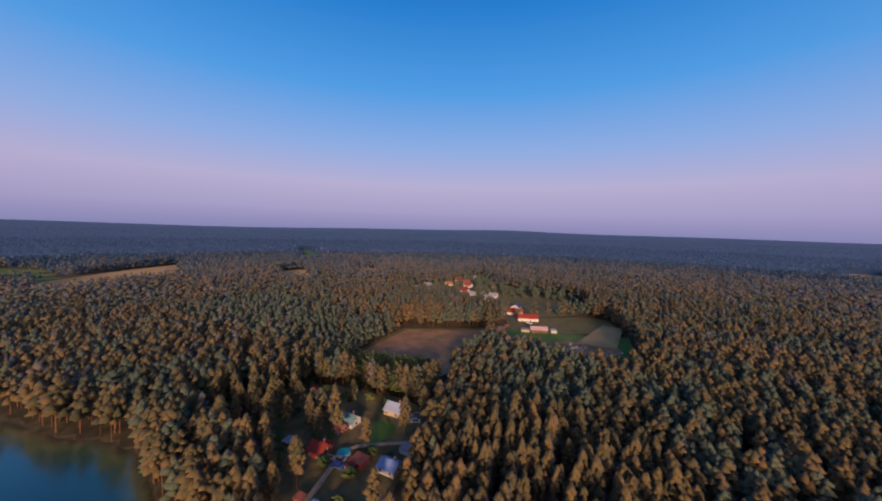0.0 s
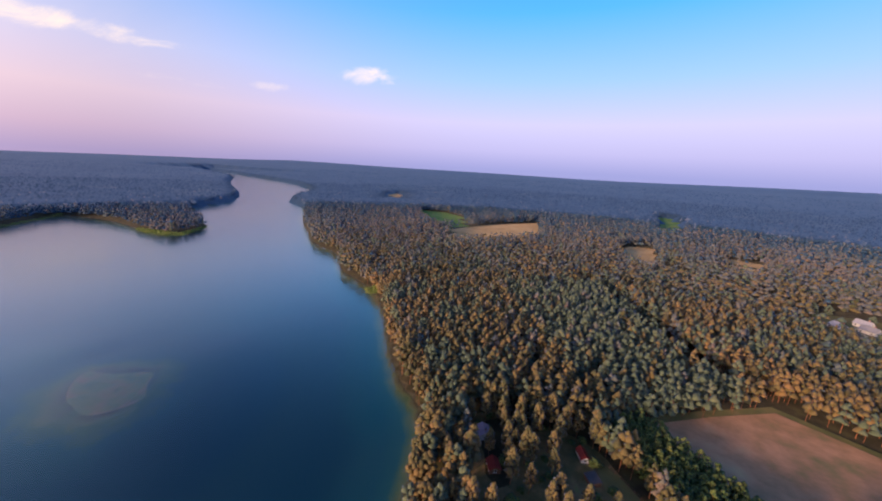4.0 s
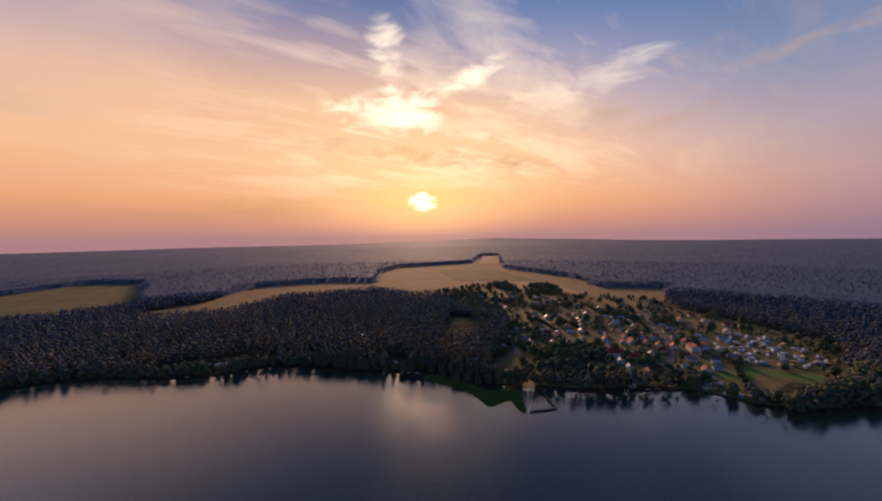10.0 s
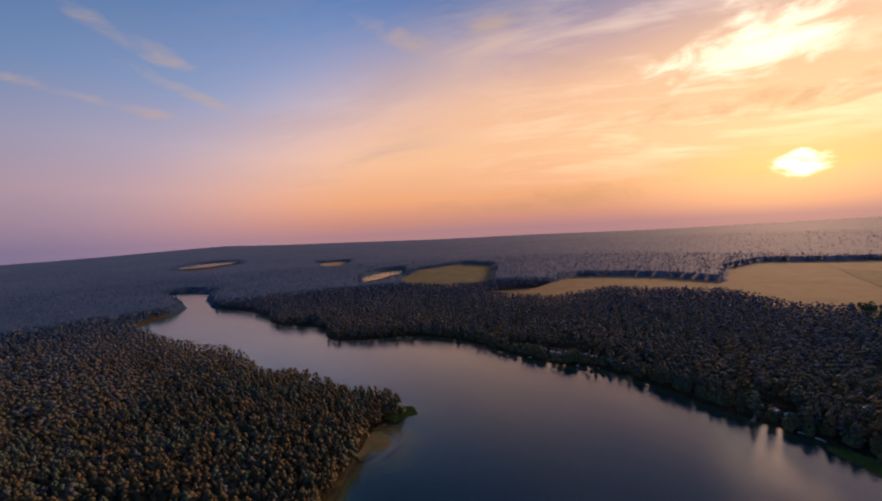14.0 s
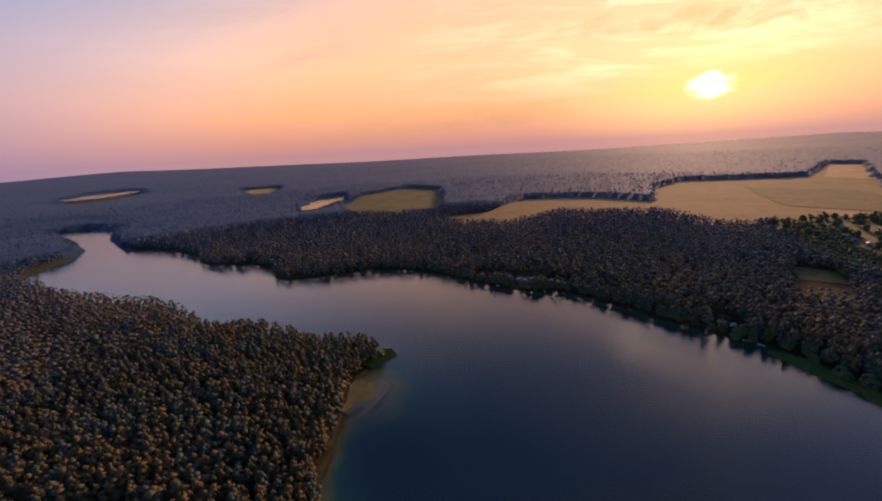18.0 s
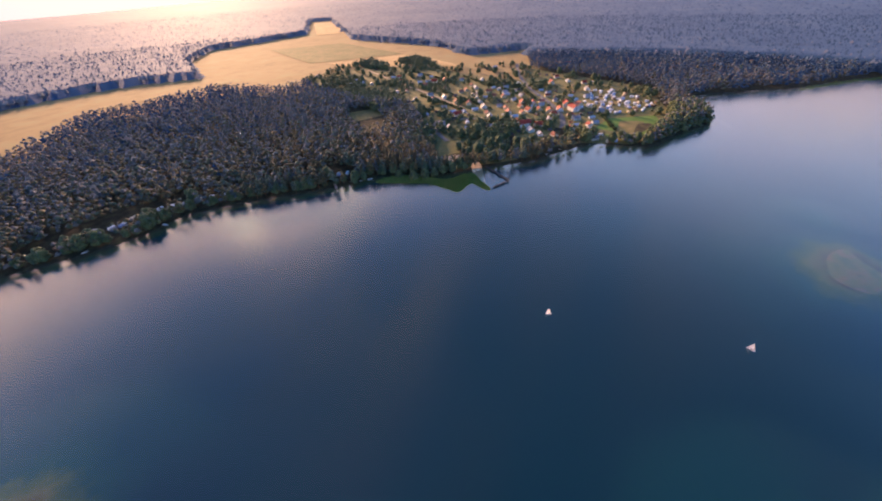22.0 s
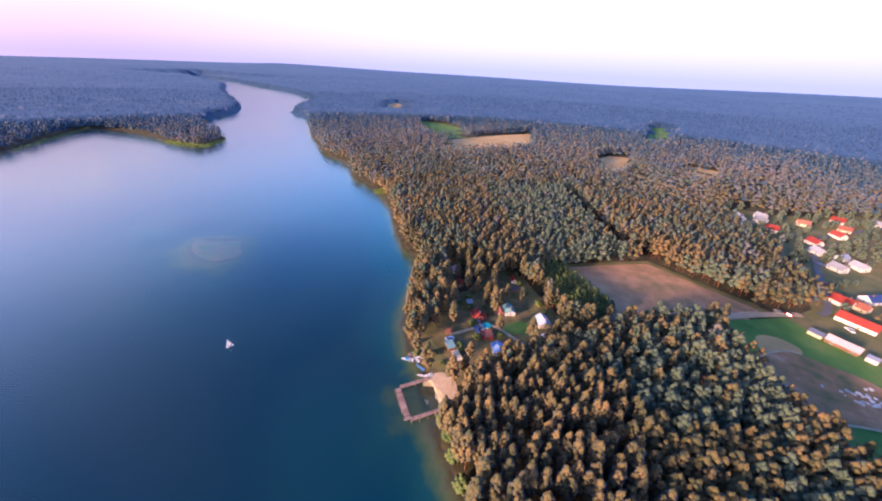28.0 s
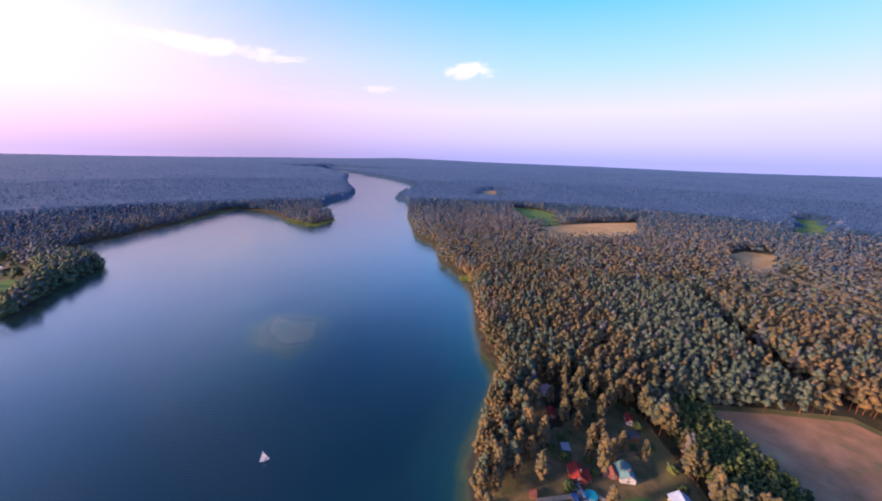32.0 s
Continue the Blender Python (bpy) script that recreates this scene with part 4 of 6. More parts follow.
for sel, leaf in ((haze_tone < 700, HAZED_MID_FOLIAGE), (haze_tone >= 700, HAZED_FAR_FOLIAGE)):
    soften(plant("far_pine_wood", hill[sel], h[sel], wide_[sel], [[peak], [blunt]], [leaf], "distant pine wood with dark crowns, coloured blue for haze", "forest", True), 4.0)

# trees that line the far shores, in the haze-blue leaf colour
shore_x, shore_y, shore_h = [], [], []
for (ax, ay), (bx, by) in zip(LAKE, np.roll(LAKE, -1, axis=0)):
    gap = math.hypot(bx - ax, by - ay)
    if math.hypot((ax + bx) / 2 - 62, (ay + by) / 2) > 560:
        for f in np.arange(0, 1, 5.0 / gap):
            for deep in (2.5, 8.0):
                off = deep + rng.uniform(-2, 2)
                shore_x.append(ax + (bx - ax) * f - (by - ay) / gap * -off)
                shore_y.append(ay + (by - ay) * f + (bx - ax) / gap * -off)
                shore_h.append(rng.normal(9.0 if deep < 4 else 12.5, 1.5))
shore_x, shore_y, shore_h = np.array(shore_x), np.array(shore_y), np.array(shore_h)
ok = ~inside(LAKE, shore_x, shore_y)
shore_x, shore_y, shore_h = shore_x[ok], shore_y[ok], shore_h[ok]
soften(plant("far_pine_wood", np.stack([shore_x, shore_y, terrain(shore_x, shore_y)], 1), shore_h, shore_h * 1.1, coarse, [HAZED_FAR_FOLIAGE], "dark trees, tinted haze-blue, lining the far shore", "forest", True), 0.5)

# and the farthest ones, clump by clump, with the same haze in their colour
x, y = lattice(-2500, 2600, -2560, 2560, 21.0)
r = np.hypot(x - CENTRE[0], y - CENTRE[1])
keep = (r >= 1440) & (r < 2550) & wooded(x, y)
x, y = x[keep], y[keep]
h = 14.2 + rng.normal(0, 0.6, len(x))
far_clumps = plant("far_pine_wood", np.stack([x, y, terrain(x, y)], 1), h, h * rng.uniform(2.0, 2.9, len(x)), [[blunt]], [HAZED_FAR_FOLIAGE], "distant pine wood with dark crowns, coloured blue for haze", "forest", True)

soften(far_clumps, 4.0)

# canopy far off: one uneven sheet of crowns, blued in its colour as haze
fx, fy = axis_steps(-1500, 1560, 16.0, 3450, 1.05), axis_steps(-1500, 1500, 16.0, 3450, 1.05)
FX, FY = np.meshgrid(fx, fy, indexing="ij")
FX = FX + rng.uniform(-4, 4, FX.shape)
FY = FY + rng.uniform(-4, 4, FY.shape)
rr = np.hypot(FX - CENTRE[0], FY - CENTRE[1])
woods = wooded(FX.ravel(), FY.ravel()).reshape(FX.shape) & (rr > 830)
FZ = terrain(FX, FY) + np.where(woods, 12.4 + rng.uniform(-0.6, 0.6, FX.shape), -2.5)
faces = grid_faces(len(fx), len(fy))
some = woods.ravel()[faces].any(1)
used, inv = np.unique(faces[some], return_inverse=True)
canopy_hazed = new("far_wood", mesh_from("far_wood", np.stack([FX, FY, FZ], -1).reshape(-1, 3)[used], inv.reshape(-1, 4), HAZED_CANOPY, True))
soften(canopy_hazed, 3.0)
tagged(canopy_hazed, "unbroken woods in haze-blue colour fading into the distance", "forest", kind="stuff")
# ---- things ----
def solid(bm, cx, cy, cz, sx, sy, sz, yaw=0.0, taper=1.0):
    """A block with its top drawn in by taper."""
    c, s = math.cos(yaw), math.sin(yaw)
    vs = []
    for z, k in ((-0.5, 1.0), (0.5, taper)):
        for x, y in ((-0.5, -0.5), (0.5, -0.5), (0.5, 0.5), (-0.5, 0.5)):
            px, py = x * sx * k, y * sy * k
            vs.append(bm.verts.new((cx + px * c - py * s, cy + px * s + py * c, cz + z * sz)))
    for f in ((3, 2, 1, 0), (4, 5, 6, 7), (0, 1, 5, 4), (1, 2, 6, 5), (2, 3, 7, 6), (3, 0, 4, 7)):
        bm.faces.new([vs[i] for i in f])
    return vs


def part(name, bm, mat, parent, label=""):
    me = bpy.data.meshes.new(name)
    bm.to_mesh(me)
    bm.free()
    me.materials.append(mat)
    ob = new(name, me)
    ob.parent = parent
    if label:
        ob["label"] = label
    return ob


def block(name, mat, parent, cx, cy, cz, sx, sy, sz, yaw=0.0, taper=1.0, bevel=0.0, label=""):
    bm = bmesh.new()
    solid(bm, cx, cy, cz, sx, sy, sz, yaw, taper)
    if bevel:
        bmesh.ops.bevel(bm, geom=bm.edges[:], offset=bevel, segments=2, affect="EDGES")
    return part(name, bm, mat, parent, label)


def rod(name, mat, parent, a, b, r, sides=6, label="", r2=None):
    bm = bmesh.new()
    a, b = Vector(a), Vector(b)
    q = (b - a).to_track_quat("Z", "Y")
    rings = []
    for p, rr in ((a, r), (b, r if r2 is None else r2)):
        rings.append([bm.verts.new(p + q @ Vector((rr * math.cos(i * 2 * math.pi / sides), rr * math.sin(i * 2 * math.pi / sides), 0))) for i in range(sides)])
    for i in range(sides):
        bm.faces.new((rings[0][i], rings[0][(i + 1) % sides], rings[1][(i + 1) % sides], rings[1][i]))
    bm.faces.new(rings[0][::-1])
    bm.faces.new(rings[1])
    return part(name, bm, mat, parent, label)


def empty(name, label, category, group=""):
    return tagged(new(name), label, category, group)


def stand(x, y, yaw=0.0, lift=0.0):
    return pose(x, y, float(terrain(np.array([x]), np.array([y]))[0]) + lift, 0, 0, yaw)


def gable(w, l, wall, rise_, over=0.4, thick=0.16):
    """The two slopes of a roof that lie on the walls, ridge along y."""
    bm = bmesh.new()
    k = (w / 2 + over) / (w / 2)
    e = wall + rise_ - rise_ * k
    prof = [(-w / 2 - over, e), (0, wall + rise_), (w / 2 + over, e)]
    top = [(x, z + thick) for x, z in prof]
    ring = prof + top[::-1]
    a = [bm.verts.new((x, -l / 2 - over, z)) for x, z in ring]
    b = [bm.verts.new((x, l / 2 + over, z)) for x, z in ring]
    for i in range(6):
        bm.faces.new((a[i], b[i], b[(i + 1) % 6], a[(i + 1) % 6]))
    for r_ in (a, b):
        bm.faces.new((r_[0], r_[1], r_[4], r_[5]))
        bm.faces.new((r_[1], r_[2], r_[3], r_[4]))
    bmesh.ops.recalc_face_normals(bm, faces=bm.faces[:])
    return bm


def walls(w, l, wall, rise_):
    bm = bmesh.new()
    prof = [(-w / 2, -0.4), (w / 2, -0.4), (w / 2, wall), (0, wall + rise_), (-w / 2, wall)]
    a = [bm.verts.new((x, -l / 2, z)) for x, z in prof]
    b = [bm.verts.new((x, l / 2, z)) for x, z in prof]
    for i in range(5):
        bm.faces.new((a[i], a[(i + 1) % 5], b[(i + 1) % 5], b[i]))
    bm.faces.new(a[::-1])
    bm.faces.new(b)
    return bm


def window(parent, x, y, z, w, h, facing, sill=True):
    """A glazed window with its frame and sill; facing in degrees, 0 along x."""
    t = radians(facing)
    fr = bmesh.new()
    for dy, dz, sy, sz in ((0, h / 2, w + 0.16, 0.1), (0, -h / 2, w + 0.16, 0.1), (w / 2, 0, 0.1, h), (-w / 2, 0, 0.1, h), (0, 0, 0.06, h)):
        solid(fr, x - dy * math.sin(t), y + dy * math.cos(t), z + dz, 0.12, sy, sz, t)
    wnd = part("window", fr, PLASTER, parent)
    block("pane", GLASS, wnd, x, y, z, 0.06, w, h, t)
    if sill:
        block("sill", PLASTER, wnd, x + 0.08 * math.cos(t), y + 0.08 * math.sin(t), z - h / 2 - 0.08, 0.26, w + 0.25, 0.06, t)
    return wnd


def house(label, w, l, wall, rise_, roof_mat, wall_mat, chimney=1, porch=False, group="", name="house", storeys=1, door_mat=TIMBER, far=False):
    ob = empty(name, label, name.replace("_", " "), group)
    part("wall", walls(w, l, wall, rise_), wall_mat, ob)
    roof = part("roof", gable(w, l, wall, rise_), roof_mat, ob)
    block("ridge", roof_mat, roof, 0, 0, wall + rise_ + 0.2, 0.3, l + 0.8, 0.12)
    for i in range(chimney):
        c = block("chimney", RUST_TILE, roof, 0.12 * w, (-0.22 + 0.45 * i) * l, wall + rise_ + 0.25, 0.6, 0.6, 1.6)
        block("cap", GREY_ROOF, c, 0.12 * w, (-0.22 + 0.45 * i) * l, wall + rise_ + 1.1, 0.8, 0.8, 0.12)
    d = block("door", door_mat, ob, w / 2 + 0.02, 0.1 * l, 1.05, 0.1, 1.0, 2.1)
    block("handle", METAL, d, w / 2 + 0.1, 0.1 * l - 0.35, 1.05, 0.06, 0.12, 0.04)
    for st in range(storeys):
        z = 1.5 + 2.7 * st
        for sy in (-0.28, 0.32):
            window(ob, w / 2 + 0.01, sy * l, z, 1.1, 1.2, 0, not far)
            if not far:
                window(ob, -w / 2 - 0.01, sy * l, z, 1.1, 1.2, 180)
        window(ob, 0, -l / 2 - 0.01, z, 1.3, 1.2, 270, not far)
        window(ob, 0, l / 2 + 0.01, z, 1.3, 1.2, 90, not far)
    if rise_ > 2.2 and not far:
        window(ob, 0, -l / 2 - 0.01, wall + 0.9, 0.9, 1.0, 270)
        window(ob, 0, l / 2 + 0.01, wall + 0.9, 0.9, 1.0, 90)
    if porch:
        p = block("porch", PLANK, ob, w / 2 + 1.2, 0, 0.15, 2.4, l * 0.7, 0.3)
        for sy in (-0.32, 0.32):
            rod("post", PLASTER, p, (w / 2 + 2.2, sy * l, 0.3), (w / 2 + 2.2, sy * l, 2.3), 0.07)
        block("porch_roof", roof_mat, ob, w / 2 + 1.2, 0, 2.4, 2.6, l * 0.75, 0.1)
    return ob


def flat_hut(label, w, l, h, roof_mat, wall_mat, name="shed", group=""):
    """A low hut under a single leaning roof."""
    ob = empty(name, label, name, group)
    block("wall", wall_mat, ob, 0, 0, h / 2 - 0.15, w, l, h + 0.3)
    bm = bmesh.new()
    vs = solid(bm, 0, 0, h + 0.14, w + 0.6, l + 0.6, 0.16)
    for v in vs:
        v.co.z += v.co.x * 0.12 + 0.06
    part("roof", bm, roof_mat, ob)
    block("door", TIMBER, ob, w / 2 + 0.03, 0, 0.95, 0.08, 0.9, 1.9)
    window(ob, 0, l / 2 + 0.01, 1.3, 0.8, 0.7, 90)
    return ob


sheet("lawn", smooth(VILLAGE, 1), MEADOW, 0.12, 40, "dry grass and gardens of the village", "grass")
sheet("lawn", smooth(FARM, 1), MEADOW, 0.12, 40, "dry grass and gardens of the hamlet", "grass")
sheet("lawn", smooth(PLOTS, 2), GARDEN, 0.1, 12, "rough grass and trodden earth round the cottages", "grass")
# cottages by the eastern shore
COTTAGES = [
    (2, 141, 28, house("small white cottage with a faded pink roof among pines", 6.0, 7.0, 2.5, 1.6, PINK_ROOF, PLASTER, 1)),
    (9, 128, 28, house("small cottage with a red tiled roof among pines", 5.0, 6.0, 2.3, 1.7, RED_TILE, TIMBER, 0)),
    (27, 104, 32, house("timber cottage with a bright red tiled roof", 7.0, 7.6, 2.5, 2.6, RED_TILE, RED_WOOD, 1, True)),
    (40, 115, 30, house("white cottage with a grey-teal roof and a red extension", 6.6, 8.4, 2.6, 2.4, TEAL_ROOF, PLASTER, 1)),
    (57, 113, 32, house("cream house with a pale blue metal roof", 8.0, 9.0, 3.0, 2.4, PALE_ROOF, CREAM, 1)),
    (42, 86, 30, house("cottage with a blue and white metal roof in the wood", 6.6, 7.6, 2.5, 1.9, BLUE_ROOF, PLASTER, 1)),
    (36, 145, 22, house("narrow cabin with a red roof at the garden's end", 3.6, 6.4, 2.2, 1.3, RED_TILE, PLASTER, 0, name="cabin")),
    (39, 136, 30, flat_hut("dark timber shed with a felt roof", 4.6, 5.4, 2.3, DARK_ROOF, TIMBER)),
    (22, 80, 42, flat_hut("low hut with a dark teal roof near the beach", 4.4, 6.4, 2.4, TEAL_ROOF, TIMBER)),
    (27, 75, 42, flat_hut("old hut with a faded tan roof near the beach", 3.6, 7.6, 2.2, CREAM, TIMBER)),
    (18, 88, 30, flat_hut("small brown timber shed beside the lane", 2.6, 3.0, 2.1, RUST_TILE, TIMBER)),
    (20, 113, 30, flat_hut("weathered grey shed between the gardens", 3.6, 4.4, 2.2, GREY_ROOF, TIMBER)),
    (50, 90, 30, flat_hut("grey-roofed garage in the wood", 4.0, 6.0, 2.3, GREY_ROOF, PLASTER, "garage")),
    (35.5, 93, 30, flat_hut("low brick-red hut beside the parking place", 5.0, 6.0, 2.3, RUST_TILE, RED_WOOD)),
]
BUILT = []
for x, y, yaw, ob in COTTAGES:
    ob.matrix_basis = stand(x, y, yaw) @ Matrix.Scale(0.74, 4)
    BUILT.append((x, y))
extension = house("red timber annexe with a white porch", 3.4, 5.0, 2.3, 1.0, RUST_TILE, RED_WOOD, 0, True, name="annexe")
extension.matrix_basis = stand(36.4, 112.6, 210) @ Matrix.Scale(0.74, 4)

# the hamlet
hamlet = "houses of the hamlet"
H_RED = house("farmhouse with a red tiled roof and white walls", 8.0, 11.0, 3.0, 3.0, RED_TILE, PLASTER, 1, group=hamlet)
H_GREY = house("white house with a grey roof", 8.0, 10.0, 3.0, 2.8, GREY_ROOF, PLASTER, 1, group=hamlet)
H_RUST = house("house with a brown tiled roof and cream walls", 7.6, 10.0, 3.0, 2.8, RUST_TILE, CREAM, 1, group=hamlet)
BARN = house("long barn with a bright red roof and white walls", 9.0, 20.0, 3.4, 3.2, RED_TILE, PLASTER, 0, name="barn")
BARN.matrix_basis = stand(205.5, 183, 232) @ Matrix.Scale(0.76, 4)
OPEN_BARN = house("long low barn with a faded pink-grey roof", 8.0, 15.0, 3.0, 2.0, PINK_ROOF, TIMBER, 0, name="barn")
OPEN_BARN.matrix_basis = stand(189, 158, 232) @ Matrix.Scale(0.76, 4)
SILO_HUT = flat_hut("pale outbuilding beside the barn", 4.0, 5.0, 3.0, GREY_ROOF, PLASTER, "outbuilding")
SILO_HUT.matrix_basis = stand(196, 151, 50) @ Matrix.Scale(0.76, 4)
OUT2 = flat_hut("white outbuilding beside the field", 4.6, 7.0, 2.8, GREY_ROOF, CREAM, "outbuilding")
OUT2.matrix_basis = stand(181, 163, 50) @ Matrix.Scale(0.76, 4)
NAVY = house("white house with a navy blue roof", 9.0, 13.0, 3.2, 3.2, NAVY_ROOF, PLASTER, 1, group=hamlet)
NAVY.matrix_basis = stand(227, 216, 300) @ Matrix.Scale(0.76, 4)
for x, y, yaw, proto in ((288, 317, 40, H_RED), (209, 205, 40, H_RED), (216, 203, 40, H_RUST), (242, 279, 130, H_GREY), (245, 266, 30, H_GREY), (230, 257, 30, H_GREY), (203, 243, 30, H_GREY), (185, 228, 120, H_RUST), (196, 231, 120, H_RED), (180, 248, 30, H_RUST), (230, 283, 20, H_GREY), (236, 303, 20, H_RED), (281, 375, 60, H_RED), (275, 350, 60, H_RUST), (214, 341, 40, H_GREY), (198, 340, 10, H_GREY), (218, 354, 40, H_GREY), (247, 350, 80, H_RUST), (312, 382, 30, H_GREY), (215, 321, 60, H_RED), (498, 277, 60, H_RED), (520, 268, 100, H_GREY), (530, 285, 10, H_GREY), (262, 330, 20, H_RED)):
    if proto.matrix_basis.translation.length < 1e-6:
        proto.matrix_basis = stand(x, y, yaw) @ Matrix.Scale(0.74, 4)
    else:
        copy_thing(proto, stand(x, y, yaw)).matrix_basis = stand(x, y, yaw) @ Matrix.Scale(0.84, 4)
    BUILT.append((x, y))
BUILT += [(205, 183), (189, 158), (196, 151), (181, 163), (227, 216)]

# the village across the lake
village = "houses of the lakeside village"
V_RED = [house("white village house with a red tiled roof", 8.0, 10.0, 3.0, 3.4, RED_TILE, PLASTER, 1, group=village, far=True), house("large white inn with a red tiled roof", 10.0, 16.0, 5.4, 3.6, RED_TILE, PLASTER, 2, group=village, far=True, storeys=2)]
V_GREY = [house("white village house with a grey roof", 7.6, 9.6, 3.0, 2.6, GREY_ROOF, PLASTER, 1, group=village, far=True), house("low white holiday house with a pale roof", 6.0, 9.0, 2.6, 1.4, PALE_ROOF, PLASTER, 0, group=village, far=True), house("cream village house with a brown tiled roof", 7.6, 10.0, 3.0, 3.0, RUST_TILE, CREAM, 1, group=village, far=True), house("small dark-roofed timber holiday cabin", 5.0, 6.4, 2.4, 1.6, DARK_ROOF, TIMBER, 0, group=village, far=True)]
RED_SPOTS = [(-310, -133), (-316, -118), (-349, -164), (-396, -146), (-365, -143), (-386, -93), (-400, -104), (-380, -108), (-512, -148), (-700, -150), (-658, -152), (-395, -160), (-322, -220), (-470, -330), (-486, -318)]
PALE_SPOTS = [(-362, -201), (-349, -208), (-371, -226), (-325, -179), (-317, -166), (-297, -122), (-337, -152), (-372, -119), (-352, -84), (-376, -72), (-386, -62), (-428, -99), (-408, -90), (-488, -92), (-500, -112), (-448, -86), (-428, -192), (-435, -221), (-450, -248), (-484, -214), (-501, -257), (-493, -194), (-373, -245), (-388, -271), (-401, -260), (-392, -296), (-459, -351), (-442, -333), (-464, -338), (-477, -320), (-504, -376), (-478, -416), (-591, -426), (-597, -270), (-582, -278)]
CABIN_SPOTS = [(-307, -258), (-297, -246), (-281, -250), (-272, -237), (-283, -223), (-244, -218), (-261, -226), (-308, -217), (-330, -231), (-239, -242), (-205, -212), (-197, -221), (-181, -204), (-172, -221), (-186, -289), (-393, -409), (-407, -428), (-348, -428), (-415, -461), (-337, -112), (-265, -262), (-252, -258), (-290, -275), (-318, -285), (-232, -262), (-215, -240), (-338, -440), (-360, -455), (-372, -430), (-425, -445), (-440, -470), (-395, -480), (-365, -410), (-350, -392), (-528, 46)]
placer = random.Random(5)
for spots_, protos in ((RED_SPOTS, V_RED), (PALE_SPOTS, V_GREY), (CABIN_SPOTS, V_GREY)):
    for i, (x, y) in enumerate(spots_):
        k = (1 if i in (0, 5, 6) else 0) if protos is V_RED else ((1, 3, 3, 1, 0)[i % 5] if spots_ is CABIN_SPOTS else (0, 1, 2, 0, 3)[i % 5])
        m = stand(x, y, placer.choice((25, 115, 40, 130)) + placer.uniform(-10, 10))
        if protos[k].matrix_basis.translation.length < 1e-6:
            protos[k].matrix_basis = m @ Matrix.Scale(0.85, 4)
        else:
            copy_thing(protos[k], m).matrix_basis = m @ Matrix.Scale(0.85, 4)
        BUILT.append((x, y))

# more roofs between them, kept clear of each other
fill = random.Random(21)
tries = 0
extra = 0
while extra < 128 and tries < 6000:
    tries += 1
    x, y = (fill.uniform(-640, -200), fill.uniform(-580, 0)) if extra < 60 else (fill.uniform(-470, -270), fill.uniform(-260, -60))
    ok = inside(VILLAGE, np.array([x]), np.array([y]))[0] and min(math.dist((x, y), q) for q in BUILT) > 10.5
    ok = ok and not any(inside(poly, np.array([x]), np.array([y]))[0] for _, _, poly, _ in FIELDS[-3:]) and not inside([(-425, -88), (-490, -88), (-474, -26), (-441, -2), (-407, -9), (-384, -52)], np.array([x]), np.array([y]))[0]
    ok = ok and min(distance(line, np.array([x]), np.array([y]), closed=False)[0] for _, _, line, _, _ in ROADS) > 8
    if ok:
        copy_thing(fill.choice([V_RED[0], *V_GREY, V_GREY[0], V_GREY[3], V_GREY[3]]), stand(x, y, fill.choice((25, 115, 40, 130)) + fill.uniform(-12, 12))).matrix_basis @= Matrix.Scale(0.82, 4)
        BUILT.append((x, y))
        extra += 1


def caravan(label, mat, awning):
    ob = empty("caravan", label, "caravan", "caravans on the campsite")
    b = block("body", mat, ob, 0, 0, 1.35, 2.2, 5.0, 1.9, bevel=0.25)
    block("window", GLASS, b, 0, 2.48, 1.7, 1.5, 0.06, 0.6)
    block("window", GLASS, b, 1.1, 0.4, 1.7, 0.06, 1.4, 0.6)
    block("door", PLASTER, b, 1.12, -1.3, 1.3, 0.06, 0.7, 1.6)
    for s in (-1, 1):
        rod("wheel", RUBBER, ob, (s * 0.8, 0, 0.32), (s * 1.02, 0, 0.32), 0.32, 10)
    rod("drawbar", METAL, ob, (0, 2.4, 0.45), (0, 3.6, 0.4), 0.06)
    if awning:
        block("awning", awning, ob, 2.3, 0, 1.2, 2.3, 4.2, 2.1, taper=0.9)
    return ob


vans = [caravan("white touring caravan on the grass", WHITE_GEL, None), caravan("white caravan with a grey awning", WHITE_GEL, GREY_ROOF), caravan("white caravan with a blue awning", PLASTER, BLUE_ROOF), caravan("cream caravan with a brown awning", CREAM, TIMBER)]
CAMP = [(-425, -88), (-490, -88), (-474, -26), (-441, -2), (-407, -9), (-384, -52)]
van_spots = []
for i in range(13):
    for j in range(10):
        x, y = -492 + i * 8.8 + placer.uniform(-3, 3), -92 + j * 9.6 + placer.uniform(-3, 3)
        if inside(CAMP, np.array([x]), np.array([y]))[0] and placer.random() < 0.75:
            van_spots.append((x, y))
van_spots += [(41, -366), (31, -362), (20, -360), (3, -353), (-4, -350), (-22, -346), (-29, -347), (-36, -342), (-43, -337), (-52, -331), (-60, -325), (-127, -258), (-133, -252), (-120, -262), (-138, -246), (26, -366), (10, -360), (-12, -352), (-66, -318), (-256, -92), (-300, -38), (-296, -44), (-310, -52), (-318, -60), (-322, -66)]
for i, (x, y) in enumerate(van_spots):
    k = i % 4
    m = stand(x, y, placer.uniform(-15, 15) + (100 if i % 3 else 20))
    if vans[k].matrix_basis.translation.length < 1e-6:
        vans[k].matrix_basis = m
    else:
        copy_thing(vans[k], m)
    BUILT.append((x, y))


